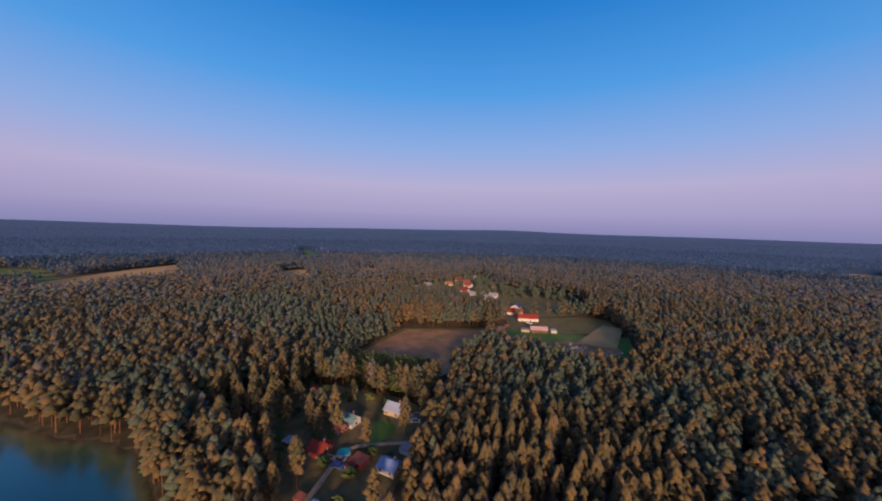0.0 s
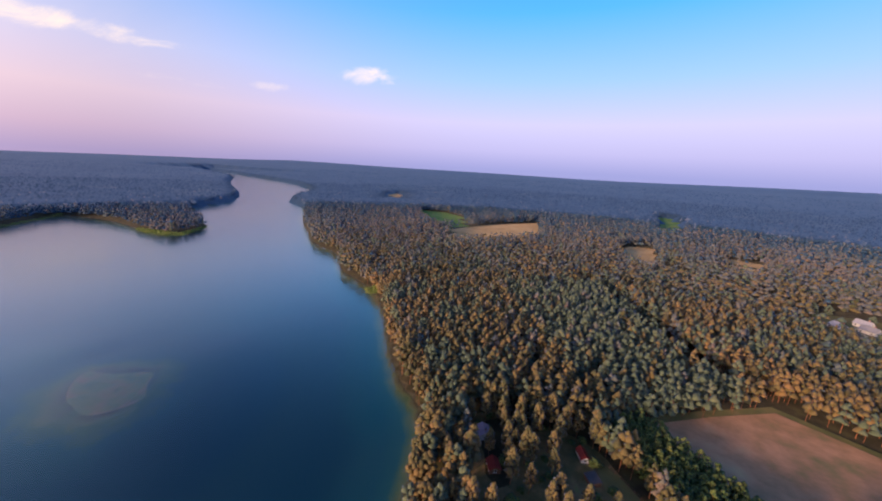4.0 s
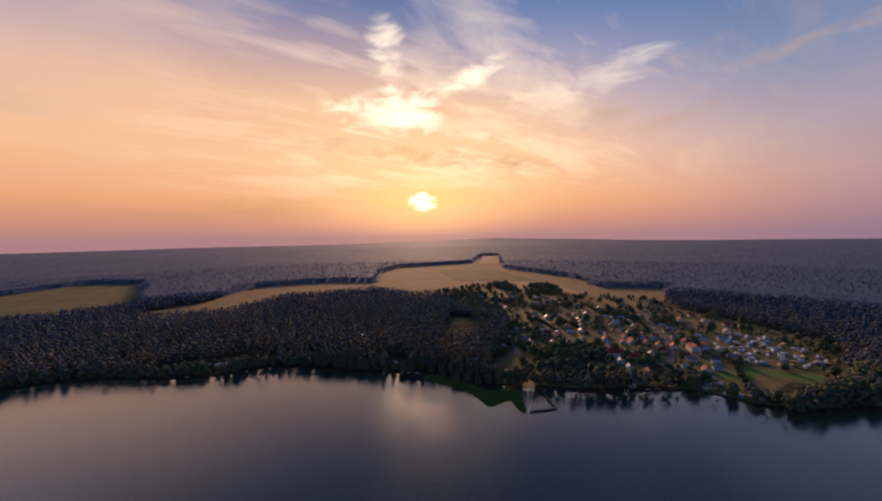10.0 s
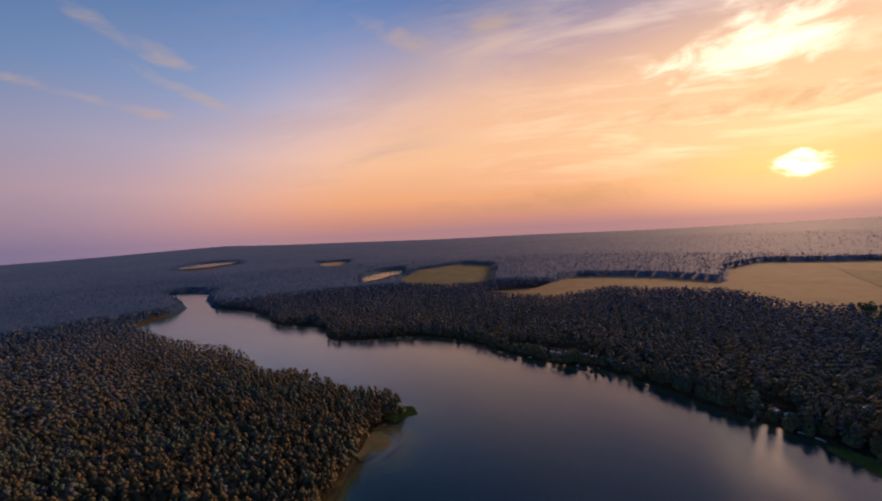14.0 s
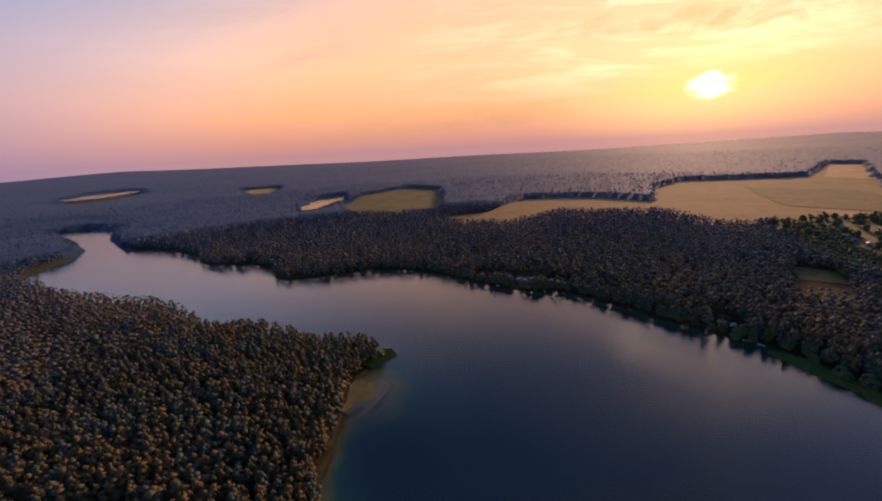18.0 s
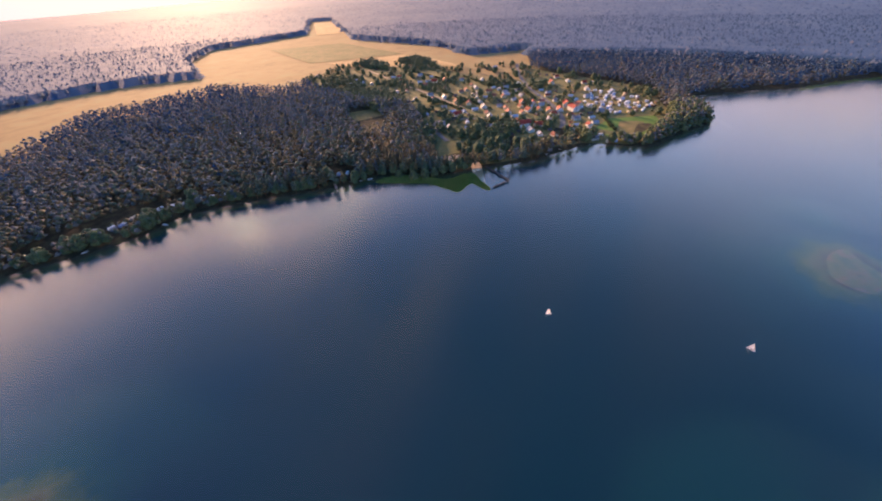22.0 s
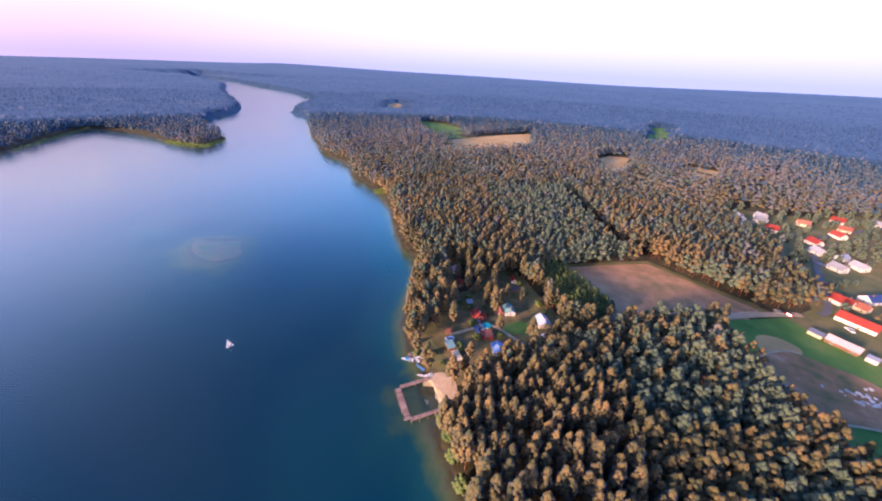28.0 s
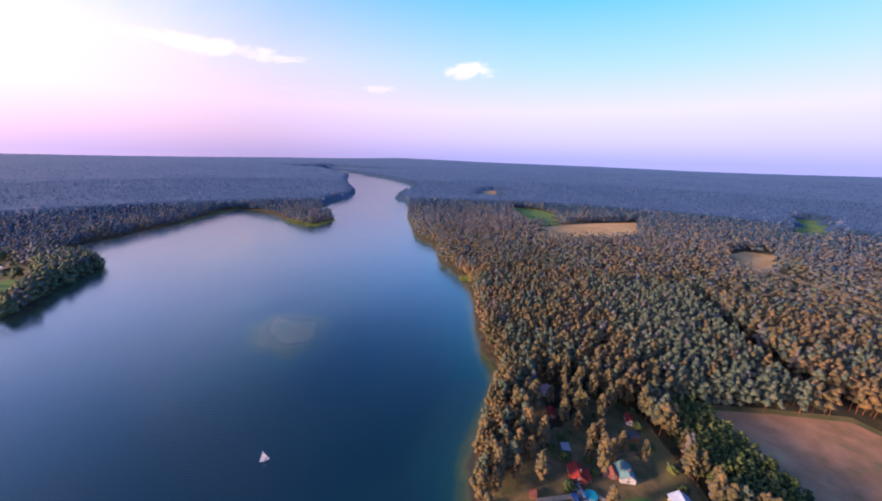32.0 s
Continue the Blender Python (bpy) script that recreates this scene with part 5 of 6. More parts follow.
def car(label, paint):
    ob = empty("car", label, "car", "parked cars")
    bm = bmesh.new()
    solid(bm, 0, 0, 0.62, 1.75, 4.3, 0.6)
    bmesh.ops.bevel(bm, geom=bm.edges[:], offset=0.14, segments=2, affect="EDGES")
    body = part("body", bm, paint, ob)
    block("cabin", GLASS, body, 0, -0.2, 1.12, 1.5, 2.4, 0.5, taper=0.78)
    block("roof", paint, body, 0, -0.2, 1.39, 1.18, 1.85, 0.06)
    for sx in (-1, 1):
        for sy in (-1.3, 1.3):
            w_ = rod("wheel", RUBBER, ob, (sx * 0.72, sy, 0.32), (sx * 0.9, sy, 0.32), 0.32, 10)
            rod("rim", METAL, w_, (sx * 0.88, sy, 0.32), (sx * 0.91, sy, 0.32), 0.19, 8)
        block("headlight", WHITE_GEL, body, sx * 0.62, 2.12, 0.68, 0.34, 0.08, 0.14)
        block("tail_light", RED_TILE, body, sx * 0.66, -2.12, 0.72, 0.26, 0.08, 0.14)
    return ob


cars = [car("white car parked on bare ground", CAR_PAINTS[0]), car("silver car parked on bare ground", CAR_PAINTS[1]), car("red car parked on bare ground", CAR_PAINTS[2]), car("dark blue car parked on bare ground", CAR_PAINTS[3])]
for i, (x, y, yaw) in enumerate([(20, 84.5, 130), (31, 97.5, 40), (29.5, 95, 40), (33, 92, 40), (28, 99, 130), (60, 104, 60), (62.5, 107, 60), (48, 84, 30), (176, 178, 60), (172, 179, 50), (200, 176, 20), (236, 275, 30), (224, 262, 60), (212, 230, 30), (250, 290, 100), (-300, -150, 30), (-330, -130, 60), (-345, -110, 100), (-262, -150, 40), (-252, -146, 40), (-246, -150, 40), (-240, -153, 40), (-258, -142, 40), (-340, -88, 10), (-334, -80, 10), (-420, -140, 60), (-440, -150, 60), (-290, -228, 100), (-402, -60, 20)]):
    k = (0, 1, 3, 2, 1)[i % 5]
    m = stand(x, y, yaw)
    if cars[k].matrix_basis.translation.length < 1e-6:
        cars[k].matrix_basis = m
    else:
        copy_thing(cars[k], m)

# ---- by the water ----
def hull(length, beam, depth):
    bm = bmesh.new()
    n = 8
    rows_ = []
    for i in range(n + 1):
        t = i / n
        b = beam / 2 * (math.sin(math.pi * min(1, 0.25 + 0.75 * (1 - t))) ** 0.6 if t < 1 else 0.02)
        b = beam / 2 * max(0.03, (1 - t ** 2.6))
        y = (t - 0.5) * length
        rows_.append([bm.verts.new(p) for p in ((-b, y, depth), (-b * 0.7, y, 0.12), (0, y, -0.12 * (1 - t)), (b * 0.7, y, 0.12), (b, y, depth), (0, y, depth * 0.72))])
    for a, b in zip(rows_[:-1], rows_[1:]):
        for i in range(6):
            bm.faces.new((a[i], a[(i + 1) % 6], b[(i + 1) % 6], b[i]))
    bm.faces.new(rows_[0])
    bm.faces.new(rows_[-1][::-1])
    bmesh.ops.recalc_face_normals(bm, faces=bm.faces[:])
    return bm


def sail(points, bulge):
    """A three-cornered sail with a belly, from its three corners."""
    a, b, c = (Vector(p) for p in points)
    nrm = (b - a).cross(c - a).normalized()
    bm = bmesh.new()
    n = 7
    g = {}
    for i in range(n + 1):
        for j in range(n + 1 - i):
            u, v = i / n, j / n
            g[i, j] = bm.verts.new(a + (b - a) * u + (c - a) * v + nrm * bulge * 10 * u * v * (1 - u - v + 0.15))
    for i in range(n):
        for j in range(n - i):
            bm.faces.new((g[i, j], g[i + 1, j], g[i, j + 1]))
            if i + j < n - 1:
                bm.faces.new((g[i + 1, j], g[i + 1, j + 1], g[i, j + 1]))
    bmesh.ops.solidify(bm, geom=bm.faces[:], thickness=0.02)
    return bm


def sailboat(x, y, yaw, label):
    ob = empty("sailboat", label, "sailboat", "sailing boats on the lake")
    hl = part("hull", hull(5.6, 1.9, 0.55), WHITE_GEL, ob)
    block("cockpit", PLANK, hl, 0, -0.9, 0.5, 0.9, 2.0, 0.08)
    rod("mast", METAL, ob, (0, 0.5, 0.3), (0, 0.5, 7.2), 0.06)
    rod("boom", METAL, ob, (0, 0.5, 1.1), (0.9, -2.2, 1.1), 0.045)
    part("mainsail", sail([(0, 0.45, 1.2), (0.9, -2.15, 1.2), (0, 0.45, 7.0)], 0.25), CANVAS, ob, "white triangular mainsail")
    part("jib", sail([(0.05, 2.6, 0.7), (0.5, 0.3, 1.1), (0, 0.6, 5.8)], 0.2), CANVAS, ob, "white jib")
    block("rudder", TIMBER, ob, 0, -2.9, 0.1, 0.06, 0.4, 0.9)
    ob.matrix_basis = pose(x, y, 0.0, 0, 6, yaw) @ Matrix.Diagonal((0.56, 0.56, 0.56, 1))
    return ob


sailboat(-48, -45, 210, "white sailing dinghy under full sail on the lake")
sailboat(-64, 41, 160, "white sailing dinghy with a slack sail on the lake")


def small_boat(x, y, yaw, mat, label, length=4.0, beam=1.5, z=0.0, cabin=False):
    ob = empty("boat", label, "boat", "moored boats")
    part("hull", hull(length, beam, 0.45), mat, ob)
    block("thwart", PLANK, ob, 0, 0.2, 0.42, beam * 0.85, 0.3, 0.05)
    block("thwart", PLANK, ob, 0, -length * 0.3, 0.42, beam * 0.9, 0.3, 0.05)
    if cabin:
        block("cabin", BLUE_GEL, ob, 0, 0.3, 0.75, beam * 0.7, 1.4, 0.7, taper=0.8)
    ob.matrix_basis = pose(x, y, z, 0, 0, yaw)


small_boat(8.0, 66.5, 100, WHITE_GEL, "white motorboat with a blue cover at a landing stage", 5.2, 2.0, 0, True)
small_boat(11.5, 67.8, 60, WHITE_GEL, "white rowing boat on the bank", 3.6, 1.4, 0.25)
small_boat(12.5, 69.5, 110, WHITE_GEL, "white dinghy drawn up on the bank", 3.2, 1.3, 0.35)
small_boat(15.0, 64.5, 70, BLUE_GEL, "light blue canoe on the bank", 4.6, 0.9, 0.25)
small_boat(19.6, 62.0, 130, WHITE_GEL, "white pedal boat beside the jetty", 3.6, 1.7, 0.3)
small_boat(16.6, 61.0, 100, WHITE_GEL, "small white skiff beside the jetty", 2.4, 1.0, 0.0)
small_boat(136, -186, 30, WHITE_GEL, "white rowing boat in the reeds", 3.8, 1.5, 0.0)
small_boat(-118, 254, 60, WHITE_GEL, "white rowing boat near the reeds", 4.0, 1.5, 0.0)
for x, y, yaw in ((-128, -236, 20), (-134, -228, 60), (-139, -222, 40), (-262, -84, 10), (-276, -77, 40), (-247, -92, 70), (-18, -324, 20), (26, -342, 80)):
    small_boat(x, y, yaw, WHITE_GEL, "white boat moored at the village shore", 4.4, 1.7, 0.0)


def walkway(ob, a, b, width, z, mat, pitch=0.32, posts=True):
    """Deck boards across two bearers from a to b, on posts."""
    a, b = np.array(a, float), np.array(b, float)
    d = b - a
    length = np.linalg.norm(d)
    yaw = math.atan2(d[1], d[0])
    bm = bmesh.new()
    solid(bm, 0, 0, 0, pitch * 0.88, width, 0.06)
    me = bpy.data.meshes.new("plank")
    bm.to_mesh(me)
    bm.free()
    me.materials.append(mat)
    n = int(length / pitch)
    for i in range(n):
        p = a + d * (i + 0.5) / n
        o = new("plank", me)
        o.parent = ob
        o.matrix_basis = pose(p[0], p[1], z + 0.012 * math.sin(i * 2.3), 0, 0, math.degrees(yaw) + 0.8 * math.sin(i * 1.7))
    nx, ny = -d[1] / length, d[0] / length
    for s in (-1, 1):
        o = s * (width / 2 - 0.12)
        mid = (a + b) / 2
        block("bearer", mat, ob, mid[0] + nx * o, mid[1] + ny * o, z - 0.13, length, 0.14, 0.18, yaw)
        if posts:
            for i in range(int(length / 3) + 1):
                p = a + d * min(1, i * 3 / length)
                rod("post", mat, ob, (p[0] + nx * o, p[1] + ny * o, -1.6), (p[0] + nx * o, p[1] + ny * o, z + 0.12), 0.11)


jetty = empty("bathing_jetty", "square wooden bathing jetty round a shallow pool", "jetty")
walkway(jetty, (11.8, 51.2), (21.6, 41.2), 2.2, 0.75, PLANK, 0.4)
walkway(jetty, (12.4, 52.4), (20.4, 60.6), 1.5, 0.75, PLANK, 0.4)
walkway(jetty, (22.4, 41.8), (29.6, 49.0), 1.5, 0.75, PLANK, 0.4)
for x, y in ((12.2, 49.4), (20.0, 41.2)):
    block("bench", DARK_PLANK, jetty, x, y, 1.2, 1.8, 0.4, 0.08, radians(-45))
stage = empty("landing_stage", "small wooden landing stage with a moored boat", "jetty")
walkway(stage, (7.2, 68.8), (11.8, 70.6), 1.6, 0.55, PLANK, 0.4)
pier = empty("pier", "dark L-shaped wooden pier at the village bathing place", "pier")
walkway(pier, (-199, -136), (-180.5, -109), 2.0, 0.8, DARK_PLANK, 0.5)
walkway(pier, (-180.0, -108.6), (-164.5, -116.2), 2.0, 0.8, DARK_PLANK, 0.5)
stage2 = empty("landing_stage", "grey wooden landing stage by the campsite trees", "jetty")
walkway(stage2, (-120, -246), (-113, -238), 2.0, 0.6, PLANK, 0.5)
sheet("beach", smooth([(18, 60.5), (22, 65), (28, 67), (33.5, 60), (34, 53), (30.5, 47), (26, 49), (21, 54)], 2), SAND, 0.12, 2.0, "pale sandy beach inside the bathing jetty", "beach")
sheet("beach", smooth([(-178, -128), (-197, -139), (-206, -146), (-203, -152), (-188, -146), (-170, -126)], 2), SAND, 0.15, 4.0, "narrow sandy beach beside the pier", "beach")
sheet("lawn", smooth([(12, 71), (18, 66), (28, 68), (34, 74), (26, 71), (18, 76), (10, 84), (6, 80)], 1), MEADOW, 0.2, 8.0, "yellowed grass along the bathing beach", "lawn")
sheet("lawn", smooth([(47, 100), (60, 98), (67, 108), (60, 124), (50, 140), (40, 147), (41, 138), (50, 124), (52, 112)], 1, 2.5), MEADOW, 0.2, 10.0, "mown grass garden beside the cottages", "lawn")
sheet("lawn", smooth([(9, 105), (20, 108), (24, 115), (14, 117), (7, 112)], 1, 3.0), MEADOW, 0.25, 10.0, "green lawn beside the cottages", "lawn")
sheet("lawn", smooth([(38, 100), (46, 98), (54, 104), (50, 112), (43, 108)], 1, 2.5), CROP, 0.3, 10.0, "bright green vegetable garden", "garden")
court = sheet("ball_court", [(-201, -178), (-210, -172), (-204, -161), (-193, -168)], SAND, 0.5, 30, "pale sand ball court on the dry lawn", "ball court")
net = empty("net", "ball net on two posts on the sand court", "net")
for px, py in ((-206.5, -166.0), (-196.0, -173.5)):
    rod("post", METAL, net, (px, py, 1.6), (px, py, 4.4), 0.06)
bm = bmesh.new()
for i in range(9):
    solid(bm, -201.2, -169.7, 3.2 + i * 0.12, 12.6, 0.02, 0.015, math.atan2(-7.5, 10.5))
part("mesh", bm, CANVAS, net, "white netting")
pool = empty("paddling_pool", "teal covered garden pool beside the lane", "pool")
rod("rim", GREY_ROOF, pool, (0, 0, 0), (0, 0, 0.9), 2.1, 20)
rod("cover", TEAL_COVER, pool, (0, 0, 0.9), (0, 0, 0.98), 2.0, 20)
pool.matrix_basis = stand(33, 99.5)


def post_fence(name, line, gap, height, mat, label):
    ob = empty(name, label, "fence")
    p = smooth(line, 1, closed=False)
    seg = np.linalg.norm(np.diff(p, axis=0), axis=1)
    run = np.concatenate([[0], np.cumsum(seg)])
    spots_ = np.arange(0, run[-1], gap)
    xs, ys = np.interp(spots_, run, p[:, 0]), np.interp(spots_, run, p[:, 1])
    zs = terrain(xs, ys)
    for x, y, z in zip(xs, ys, zs):
        rod("post", mat, ob, (x, y, z - 0.1), (x, y, z + height), 0.09, 5)
    for i in range(len(xs) - 1):
        for f in (0.5, 0.9):
            rod("rail", mat, ob, (xs[i], ys[i], zs[i] + height * f), (xs[i + 1], ys[i + 1], zs[i + 1] + height * f), 0.04, 4)
    return ob


post_fence("fence", [(134, 157), (152, 168), (166, 177)], 2.6, 1.1, PLASTER, "white post and rail fence along the sandy road")
post_fence("fence", [(4, 108), (16, 104), (24, 100)], 2.4, 1.2, TIMBER, "dark timber garden fence between the cottages")
post_fence("fence", [(42, 147), (52, 136), (64, 122)], 2.4, 1.3, TIMBER, "dark timber garden fence along the young wood")

# rubble on the bare patch
heap = random.Random(12)
for i in range(46):
    x, y = 181 + heap.gauss(0, 5.5), 122 + heap.gauss(0, 3.0)
    if i > 38:
        x, y = 190 + heap.gauss(0, 4), 106 + heap.gauss(0, 3)
    bm = bmesh.new()
    bmesh.ops.create_icosphere(bm, subdivisions=1, radius=heap.uniform(0.35, 1.1))
    for v in bm.verts:
        v.co *= heap.uniform(0.75, 1.2)
        v.co.z *= 0.6
    me = bpy.data.meshes.new("boulder")
    bm.to_mesh(me)
    bm.free()
    me.materials.append(STONE)
    o = new("boulder", me)
    o.matrix_basis = stand(x, y, heap.uniform(0, 360), 0.5)
    tagged(o, "pale lump of rubble on the bare earth", "rubble", "rubble on the bare patch")
# ---- single trees ----
def tree_proto(name, label, category, group, leaf, tufts, height, width, seed, broad):
    ob = empty(name, label, category, group)
    for nm, mat, (v, f), sc in (("crown", leaf, crown(tufts, seed, base=0.25 if broad else 0.38, spread=0.27 if broad else 0.17, broad=broad), width), ("trunk", BARK, trunk(6, 0.7, 0.016 if broad else 0.011), width)):
        o = new(nm, mesh_from(nm, v * (sc, sc, height), f, mat))
        o.parent = ob
    # limbs that carry the crown
    limbs = []
    r_ = np.random.default_rng(seed)
    for i in range(5):
        a = i * 2.4 + r_.uniform(0, 1)
        z0 = height * r_.uniform(0.4, 0.62)
        reach = width * (0.16 if broad else 0.11)
        p0, p1 = np.array([0, 0, z0]), np.array([math.cos(a) * reach, math.sin(a) * reach, z0 + height * 0.14])
        side = np.array([-math.sin(a), math.cos(a), 0]) * 0.07
        v = np.array([p0 + side, p0 - side, p0 + (0, 0, 0.14), p1])
        limbs.append((v, np.array([(0, 1, 3), (1, 2, 3), (2, 0, 3)])))
    v, f = join(limbs)
    o = new("branchwork", mesh_from("branchwork", v, f, BARK))
    o.parent = ob
    return ob


def scatter(protos, xs, ys, seed, lo=0.8, hi=1.15):
    r_ = random.Random(seed)
    zs = terrain(np.asarray(xs, float), np.asarray(ys, float))
    for i, (x, y, z) in enumerate(zip(xs, ys, zs)):
        k = r_.randrange(len(protos))
        s = r_.uniform(lo, hi)
        m = pose(x, y, z - 0.15, 0, 0, r_.uniform(0, 360))
        ob = protos[k] if protos[k].matrix_basis.translation.length < 1e-6 else copy_thing(protos[k], m)
        ob.matrix_basis = m @ Matrix.Diagonal((s, s, s, 1))


built = np.array(BUILT)


def clear_of_houses(x, y, gap):
    d = np.full(len(x), 1e9)
    for bx, by in built:
        d = np.minimum(d, np.hypot(x - bx, y - by))
    ok = d > gap
    for _, _, line, width, _ in ROADS:
        ok &= distance(line, x, y, closed=False) > width / 2 + 1.2
    return ok & ~inside(LAKE, x, y)


BIG_PINE = [tree_proto("pine_tree", "tall pine with a ragged olive crown", "tree", "pines above the bathing beach", FOLIAGE, 34, 14.5 + i * 0.6, 11.0, 200 + i, False) for i in range(5)]
scatter(BIG_PINE, x_near, y_near, 3, 0.85, 1.1)
GARDEN_PINE = [tree_proto("pine_tree", "slender pine with a rust-tinged crown among the cottages", "tree", "pines among the cottages", FOLIAGE, 34, 13.0 + i, 11.0, 300 + i, False) for i in range(3)]
x, y = lattice(-12, 72, 62, 158, 4.4)
ok = inside(PLOTS, x, y) & clear_of_houses(x, y, 4.6) & (rng.random(len(x)) < 0.64)
# the gardens lie open on the sunny side of each cottage
for cx_, cy_, _, _ in COTTAGES:
    along = (-(x - cx_) * 0.2 - (y - cy_) * 0.98)
    aside = np.abs((x - cx_) * 0.98 - (y - cy_) * 0.2)
    ok &= ~((along > -2) & (along < 14) & (aside < 5.0))
ok &= ~inside([(44, 98), (60, 100), (66, 110), (50, 140), (40, 146), (38, 132), (47, 120), (42, 108)], x, y)
ok &= ~inside([(12, 71), (18, 62), (28, 64), (36, 74), (26, 72), (18, 78)], x, y)
scatter(GARDEN_PINE, x[ok], y[ok], 4)

GARDEN_BUSH = [tree_proto("garden_bush", "leafy green bush in a cottage garden", "bush", "bushes in the cottage gardens", YOUNG, 26, 2.6, 6.0, 350 + i, True) for i in range(3)]
x, y = lattice(-6, 68, 70, 156, 4.5)
ok = inside(PLOTS, x, y) & clear_of_houses(x, y, 3.8) & (rng.random(len(x)) < 0.30)
scatter(GARDEN_BUSH, x[ok], y[ok], 5, 0.5, 1.2)

# gardens and shore of the village
BROADLEAF = [tree_proto("broadleaf_tree", "round green broadleaf tree in the village", "tree", "village trees", BROAD, 46, 6.5 + i * 1.0, 9.5 + i, 400 + i, True) for i in range(5)]
x, y = lattice(-660, -190, -590, 20, 11.0)
ok = inside(VILLAGE, x, y) & clear_of_houses(x, y, 8.0)
dens = np.where(x > -330, 0.5, 0.18)
ok &= rng.random(len(x)) < dens
for _, _, poly, _ in FIELDS[-3:]:
    ok &= ~inside(poly, x, y)
ok &= ~inside(CAMP, x, y)
idx = rng.permutation(np.where(ok)[0])[:190]
scatter(BROADLEAF, x[idx], y[idx], 6, 0.7, 1.2)
SHORE_TREE = [tree_proto("shore_tree", "dense dark green tree leaning over the shore", "tree", "trees along the village shore", BROAD, 46, 9.5 + i, 13.0, 500 + i, True) for i in range(3)]
line = [(-152, -217), (-156, -208), (-160, -200), (-164, -192), (-169, -182), (-174, -172), (-180, -164), (-186, -156), (-192, -151), (-227, -152), (-232, -132), (-238, -121), (-247, -113), (-251, -103), (-259, -105), (-262, -95), (-270, -98), (-278, -84), (-287, -78), (-296, -66), (-296, -40), (-300, -28), (-306, -18), (-303, -8), (-316, -2), (-326, 4), (-336, 6), (-270, -139), (-268, -154), (-266, -170), (-258, -160), (-246, -140), (-240, -146), (-150, -215), (-152, -200), (-154, -186), (-160, -178), (-166, -172), (-172, -166), (-178, -160), (-146, -226), (-186, -152), (-20, -338), (-18, -342), (16, -352), (22, -352), (28, -355), (42, -358), (-132, -232), (-128, -230), (-136, -226)]
scatter(SHORE_TREE, [p[0] for p in line], [p[1] for p in line], 8, 0.75, 1.1)
# rounded trees that lean over the camp shore
west = np.array([(222, -391), (170, -412), (105, -394), (45, -350), (-5, -322), (-28, -326), (-50, -310), (-76, -286), (-100, -256), (-121, -236), (-142, -222), (-152, -204)], float)
run = np.concatenate([[0], np.cumsum(np.linalg.norm(np.diff(west, axis=0), axis=1))])
at = np.arange(4, run[-1], 8.5) + rng.uniform(-3, 3, len(np.arange(4, run[-1], 8.5)))
x, y = np.interp(at, run, west[:, 0]) - 2.0, np.interp(at, run, west[:, 1]) - 5.0
ok = ~inside(LAKE, x, y)
scatter(SHORE_TREE, x[ok], y[ok], 18, 0.5, 1.0)
scatter(SHORE_TREE, [24, 15, -10, -15, -48, -103, -123], [-346, -342, -328, -330, -331, -262, -255], 19, 1.0, 1.3)
RUST_TREE = tree_proto("rust_tree", "rust-red leafless-looking tree in the wood", "tree", "rusty trees", RUST_LEAF, 40, 14.0, 13.0, 600, True)
scatter([RUST_TREE], [-206.0, 118, 108], [-262.0, 96, 62], 9, 0.55, 0.75)
SHORE_BUSH = [tree_proto("shore_bush", "bright green bush at the water's edge", "bush", "bushes along the beach shore", YOUNG, 36, 6.0, 9.5, 700 + i, True) for i in range(2)]
scatter(SHORE_BUSH, [37, 41, 46, 50, 55, 61, 66, 72, 34, 32, -14, -6, 0, 124, 128, -112, -116], [41, 35, 28, 23, 17, 9, 3, -6, 45, 50, 122, 96, 86, -218, -214, 253, 256], 10, 0.6, 1.1)

# young plantation
x, y = lattice(36, 96, 114, 178, 2.3)
ok = inside(YOUNG_WOOD, x, y)
x, y = x[ok], y[ok]
hh = 7.0 + rng.normal(0, 0.7, len(x))
plant("young_wood", np.stack([x, y, terrain(x, y)], 1), hh, hh * 1.35, [[crown(16, 31 + i, base=0.12), trunk(3)] for i in range(5)], [YOUNG, BARK], "dense young plantation with yellow-green tops", "plantation")

# copses and hedgerows round the village fields
COPSES = [[(-445, -493), (-370, -361), (-350, -307), (-296, -317), (-330, -401)], [(-225, -225), (-274, -245), (-296, -235), (-257, -206)], [(-279, -188), (-318, -148), (-286, -124), (-255, -163)], [(-557, -567), (-602, -554), (-561, -479), (-532, -462), (-538, -541)], [(-608, -493), (-659, -474), (-600, -388), (-579, -426)], [(-360, -400), (-300, -330), (-330, -290), (-400, -380)], [(-262, -255), (-215, -225), (-180, -240), (-175, -205), (-225, -200), (-270, -235)], [(-330, -470), (-300, -400), (-345, -380), (-400, -500)]]
for poly in COPSES:
    lo, hi = np.min(poly, axis=0), np.max(poly, axis=0)
    x, y = lattice(lo[0], hi[0], lo[1], hi[1], 5.0)
    ok = inside(poly, x, y) & clear_of_houses(x, y, 6.0)
    x, y = x[ok], y[ok]
    hh = 9.0 + rng.normal(0, 1.2, len(x))
    plant("copse", np.stack([x, y, terrain(x, y)], 1), hh, hh * 1.2, [[crown(7, 131 + i, base=0.2, spread=0.25, broad=True), trunk(3)] for i in range(5)], [BROAD, BARK], "dark copse of broadleaf trees in the fields", "copse")
hedge_lines = [[(-360, -190), (-420, -290)], [(-340, -215), (-390, -310)], [(-440, -180), (-520, -300)], [(-420, -150), (-560, -240)], [(-480, -300), (-540, -420)], [(-300, -140), (-270, -160)], [(-400, -70), (-330, -40)]]
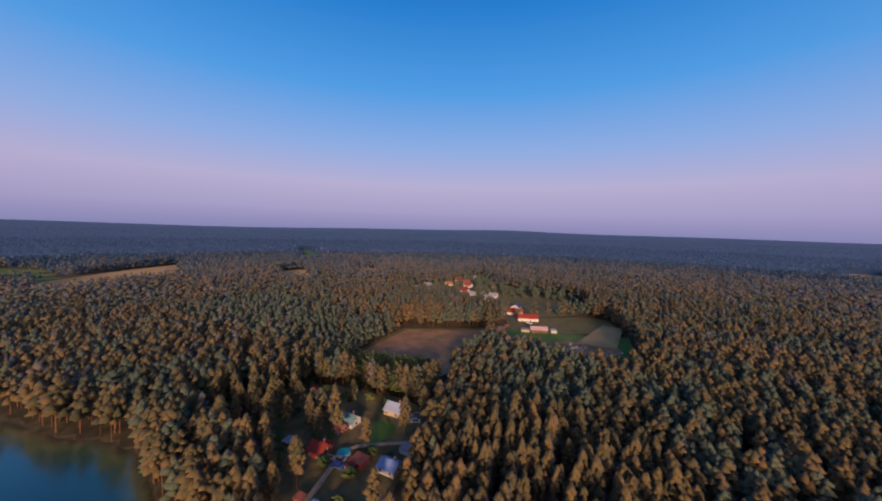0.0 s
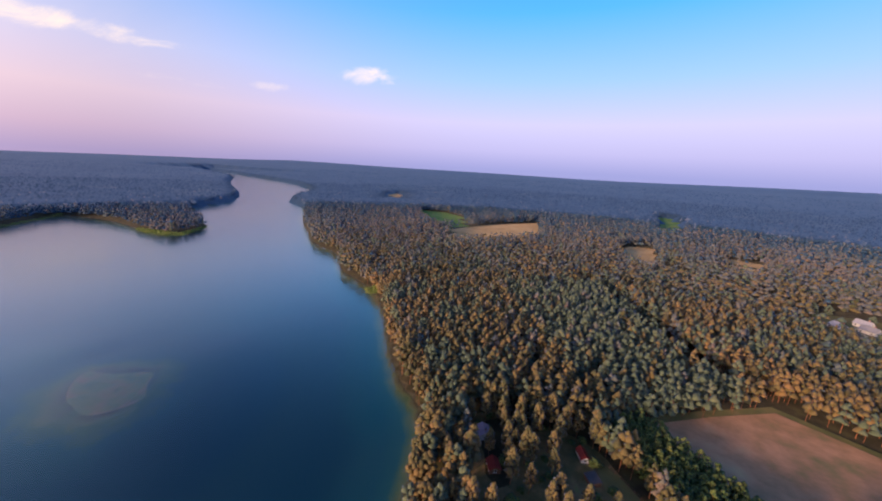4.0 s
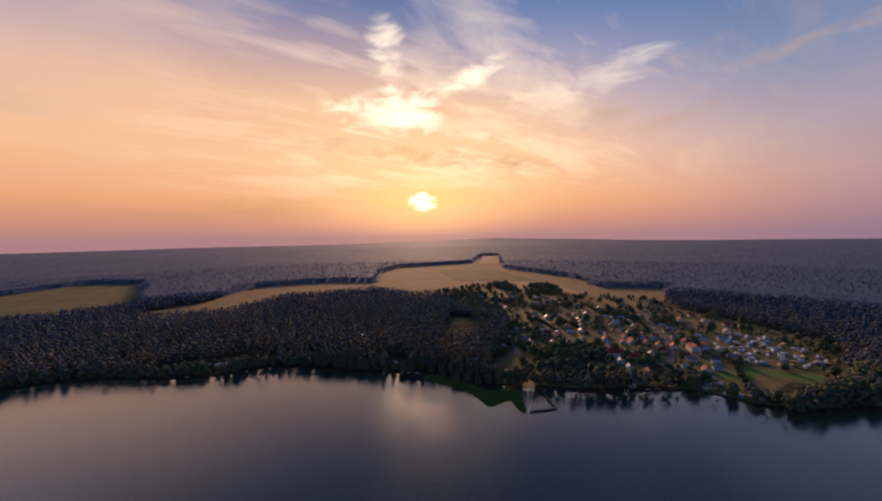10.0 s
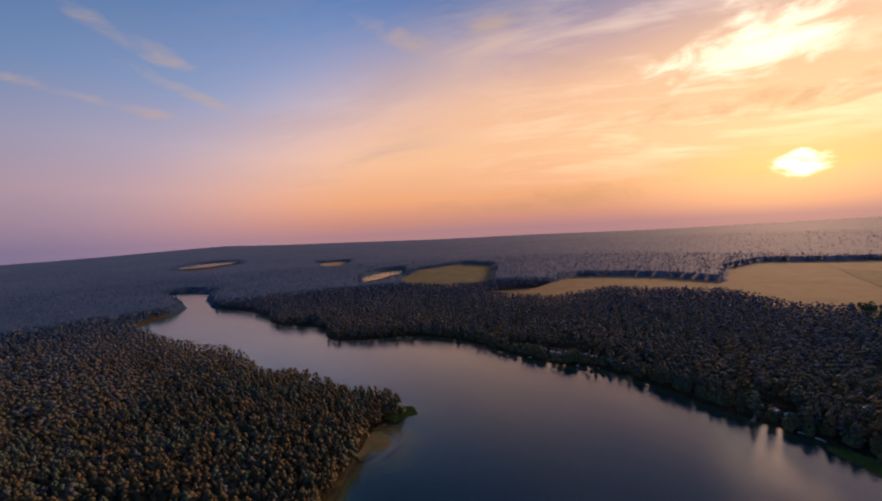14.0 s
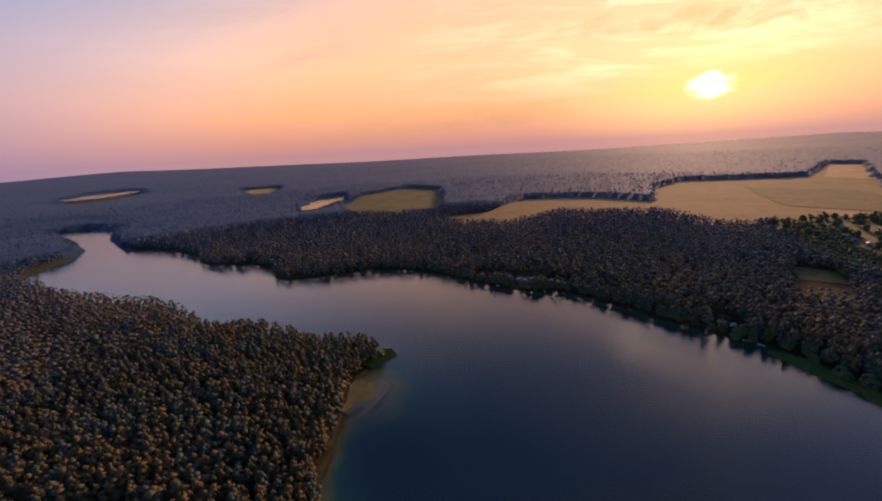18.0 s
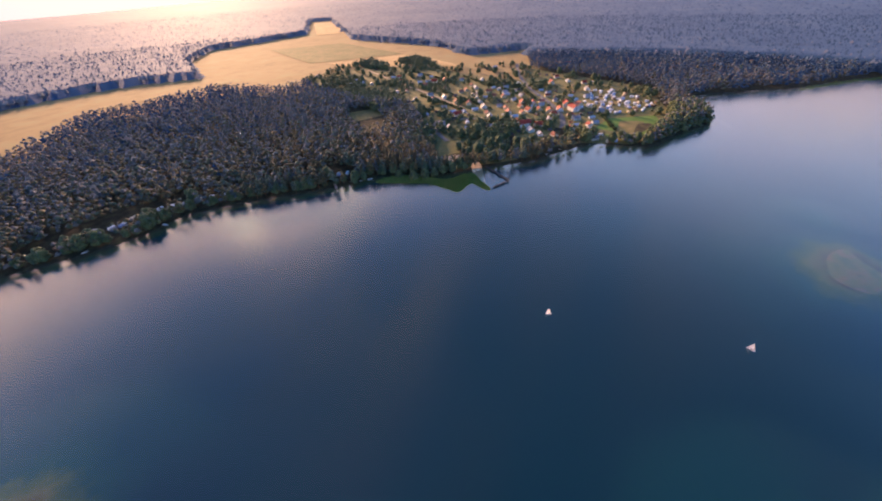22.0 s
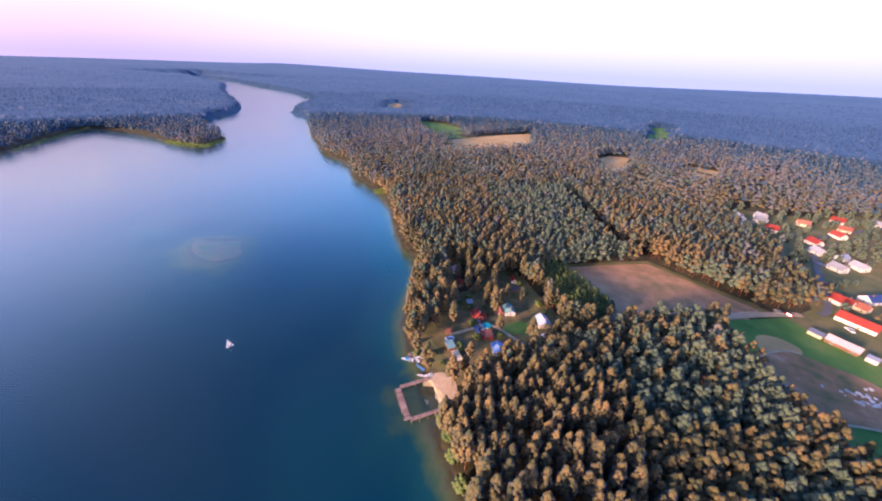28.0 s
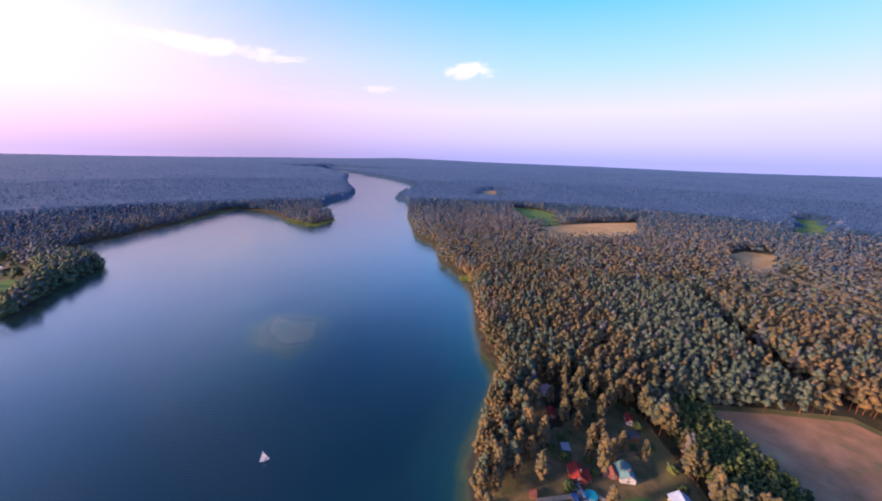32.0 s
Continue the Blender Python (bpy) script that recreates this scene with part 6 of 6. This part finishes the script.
for a, b in hedge_lines:
    n = int(math.dist(a, b) / 1.6)
    t = np.linspace(0, 1, n)
    x = a[0] + (b[0] - a[0]) * t + rng.normal(0, 0.6, n)
    y = a[1] + (b[1] - a[1]) * t + rng.normal(0, 0.6, n)
    ok = clear_of_houses(x, y, 5.0)
    x, y = x[ok], y[ok]
    hh = rng.uniform(2.0, 4.2, len(x))
    plant("hedge", np.stack([x, y, terrain(x, y)], 1), hh, hh * 1.3, [[crown(7, 171 + i, base=0.05, spread=0.4, broad=True)] for i in range(4)], [HEDGE], "dark hedgerow between the village gardens", "hedge")
# belts and clumps of trees between the village plots
x, y = lattice(-660, -190, -590, 20, 5.2)
ok = inside(VILLAGE, x, y) & clear_of_houses(x, y, 6.5) & ~inside(CAMP, x, y)
for _, _, poly, _ in FIELDS[-3:]:
    ok &= ~inside(poly, x, y)
belt = np.array([noise.noise((a * 0.024, b * 0.024, 5.0)) for a, b in zip(x, y)])
ok &= rng.random(len(x)) < np.where(x > -330, np.clip((belt - 0.02) * 4.5, 0.03, 0.85), np.clip((belt - 0.12) * 3.0, 0.02, 0.6))
x, y = x[ok], y[ok]
hh = 6.5 + rng.normal(0, 1.6, len(x))
plant("garden_trees", np.stack([x, y, terrain(x, y)], 1), hh, hh * 1.25, [[crown(6, 211 + i, base=0.15, spread=0.27, broad=True)] for i in range(5)], [BROAD], "belts of green trees between the village plots", "tree")
# wood on the headland beyond the lawn
head = [(-300, -8), (-318, 2), (-345, 16), (-372, 36), (-398, 54), (-426, 44), (-440, 28), (-424, 12), (-398, 10), (-372, 14), (-350, 4), (-326, -8)]
x, y = lattice(-450, -290, -20, 64, 4.4)
ok = inside(head, x, y) & ~inside(LAKE, x, y)
x, y = x[ok], y[ok]
hh = 12.0 + rng.normal(0, 2.0, len(x))
plant("headland_wood", np.stack([x, y, terrain(x, y)], 1), hh, hh * 1.25, [[crown(14, 231 + i, base=0.1, spread=0.27, broad=True)] for i in range(5)], [BROAD], "dark green lobed wood on the headland", "forest")
# hamlet trees
x, y = lattice(170, 345, 165, 425, 9.0)
ok = inside(FARM, x, y) & clear_of_houses(x, y, 8.0) & (rng.random(len(x)) < 0.7) & ~inside([(205, 192), (262, 174), (290, 198), (272, 240), (246, 264), (232, 240), (225, 200)], x, y)
x, y = x[ok], y[ok]
hh = 7.0 + rng.normal(0, 1.5, len(x))
plant("garden_trees", np.stack([x, y, terrain(x, y)], 1), hh, hh * 1.15, [[crown(20, 191 + i, base=0.2, spread=0.25, broad=True), trunk(4)] for i in range(4)], [GREEN_FOLIAGE, BARK], "garden trees between the houses of the hamlet", "tree")


# reeds
def reed_bed(poly, n, label, top=1.6):
    lo, hi = np.min(poly, axis=0), np.max(poly, axis=0)
    x, y = rng.uniform(lo[0], hi[0], n), rng.uniform(lo[1], hi[1], n)
    ok = inside(poly, x, y)
    x, y = x[ok], y[ok]
    z = np.maximum(terrain(x, y), -0.4)
    shapes = []
    for k in range(4):
        r_ = np.random.default_rng(900 + k)
        blades = []
        for i in range(7):
            a = r_.uniform(0, 6.28)
            px, py = r_.uniform(-0.5, 0.5, 2)
            lean_ = r_.uniform(-0.25, 0.25, 2)
            v = np.array([(px + 0.09 * math.cos(a), py + 0.09 * math.sin(a), 0), (px - 0.09 * math.cos(a), py - 0.09 * math.sin(a), 0), (px + lean_[0], py + lean_[1], r_.uniform(0.7, 1.1))])
            blades.append((v, np.array([(0, 1, 2)])))
        shapes.append([join(blades)])
    hh = np.full(len(x), top) * rng.uniform(0.7, 1.2, len(x))
    plant("reeds", np.stack([x, y, z], 1), hh, np.full(len(x), 1.2), shapes, [REEDS], label, "reeds")


reed_bed(smooth(REED_BELT, 2, 2.0), 16000, "green reed bed along the village shore", 2.0)
reed_bed([(112, -219), (118, -228), (134, -226), (134, -208), (126, -206)], 2600, "bright green reeds at the headland")
reed_bed([(-126, 252), (-116, 262), (-106, 250), (-118, 244)], 900, "green reeds at the eastern bay")
reed_bed([(-445, 345), (-418, 296), (-440, 286), (-470, 284), (-500, 290), (-502, 294), (-446, 298), (-434, 304), (-452, 350)], 4200, "pale reed fringe round the far spit", 2.0)
reed_bed([(-575, 162), (-628, 214), (-688, 294), (-680, 296), (-622, 222), (-570, 168)], 3000, "pale reed fringe along the far bay", 2.0)
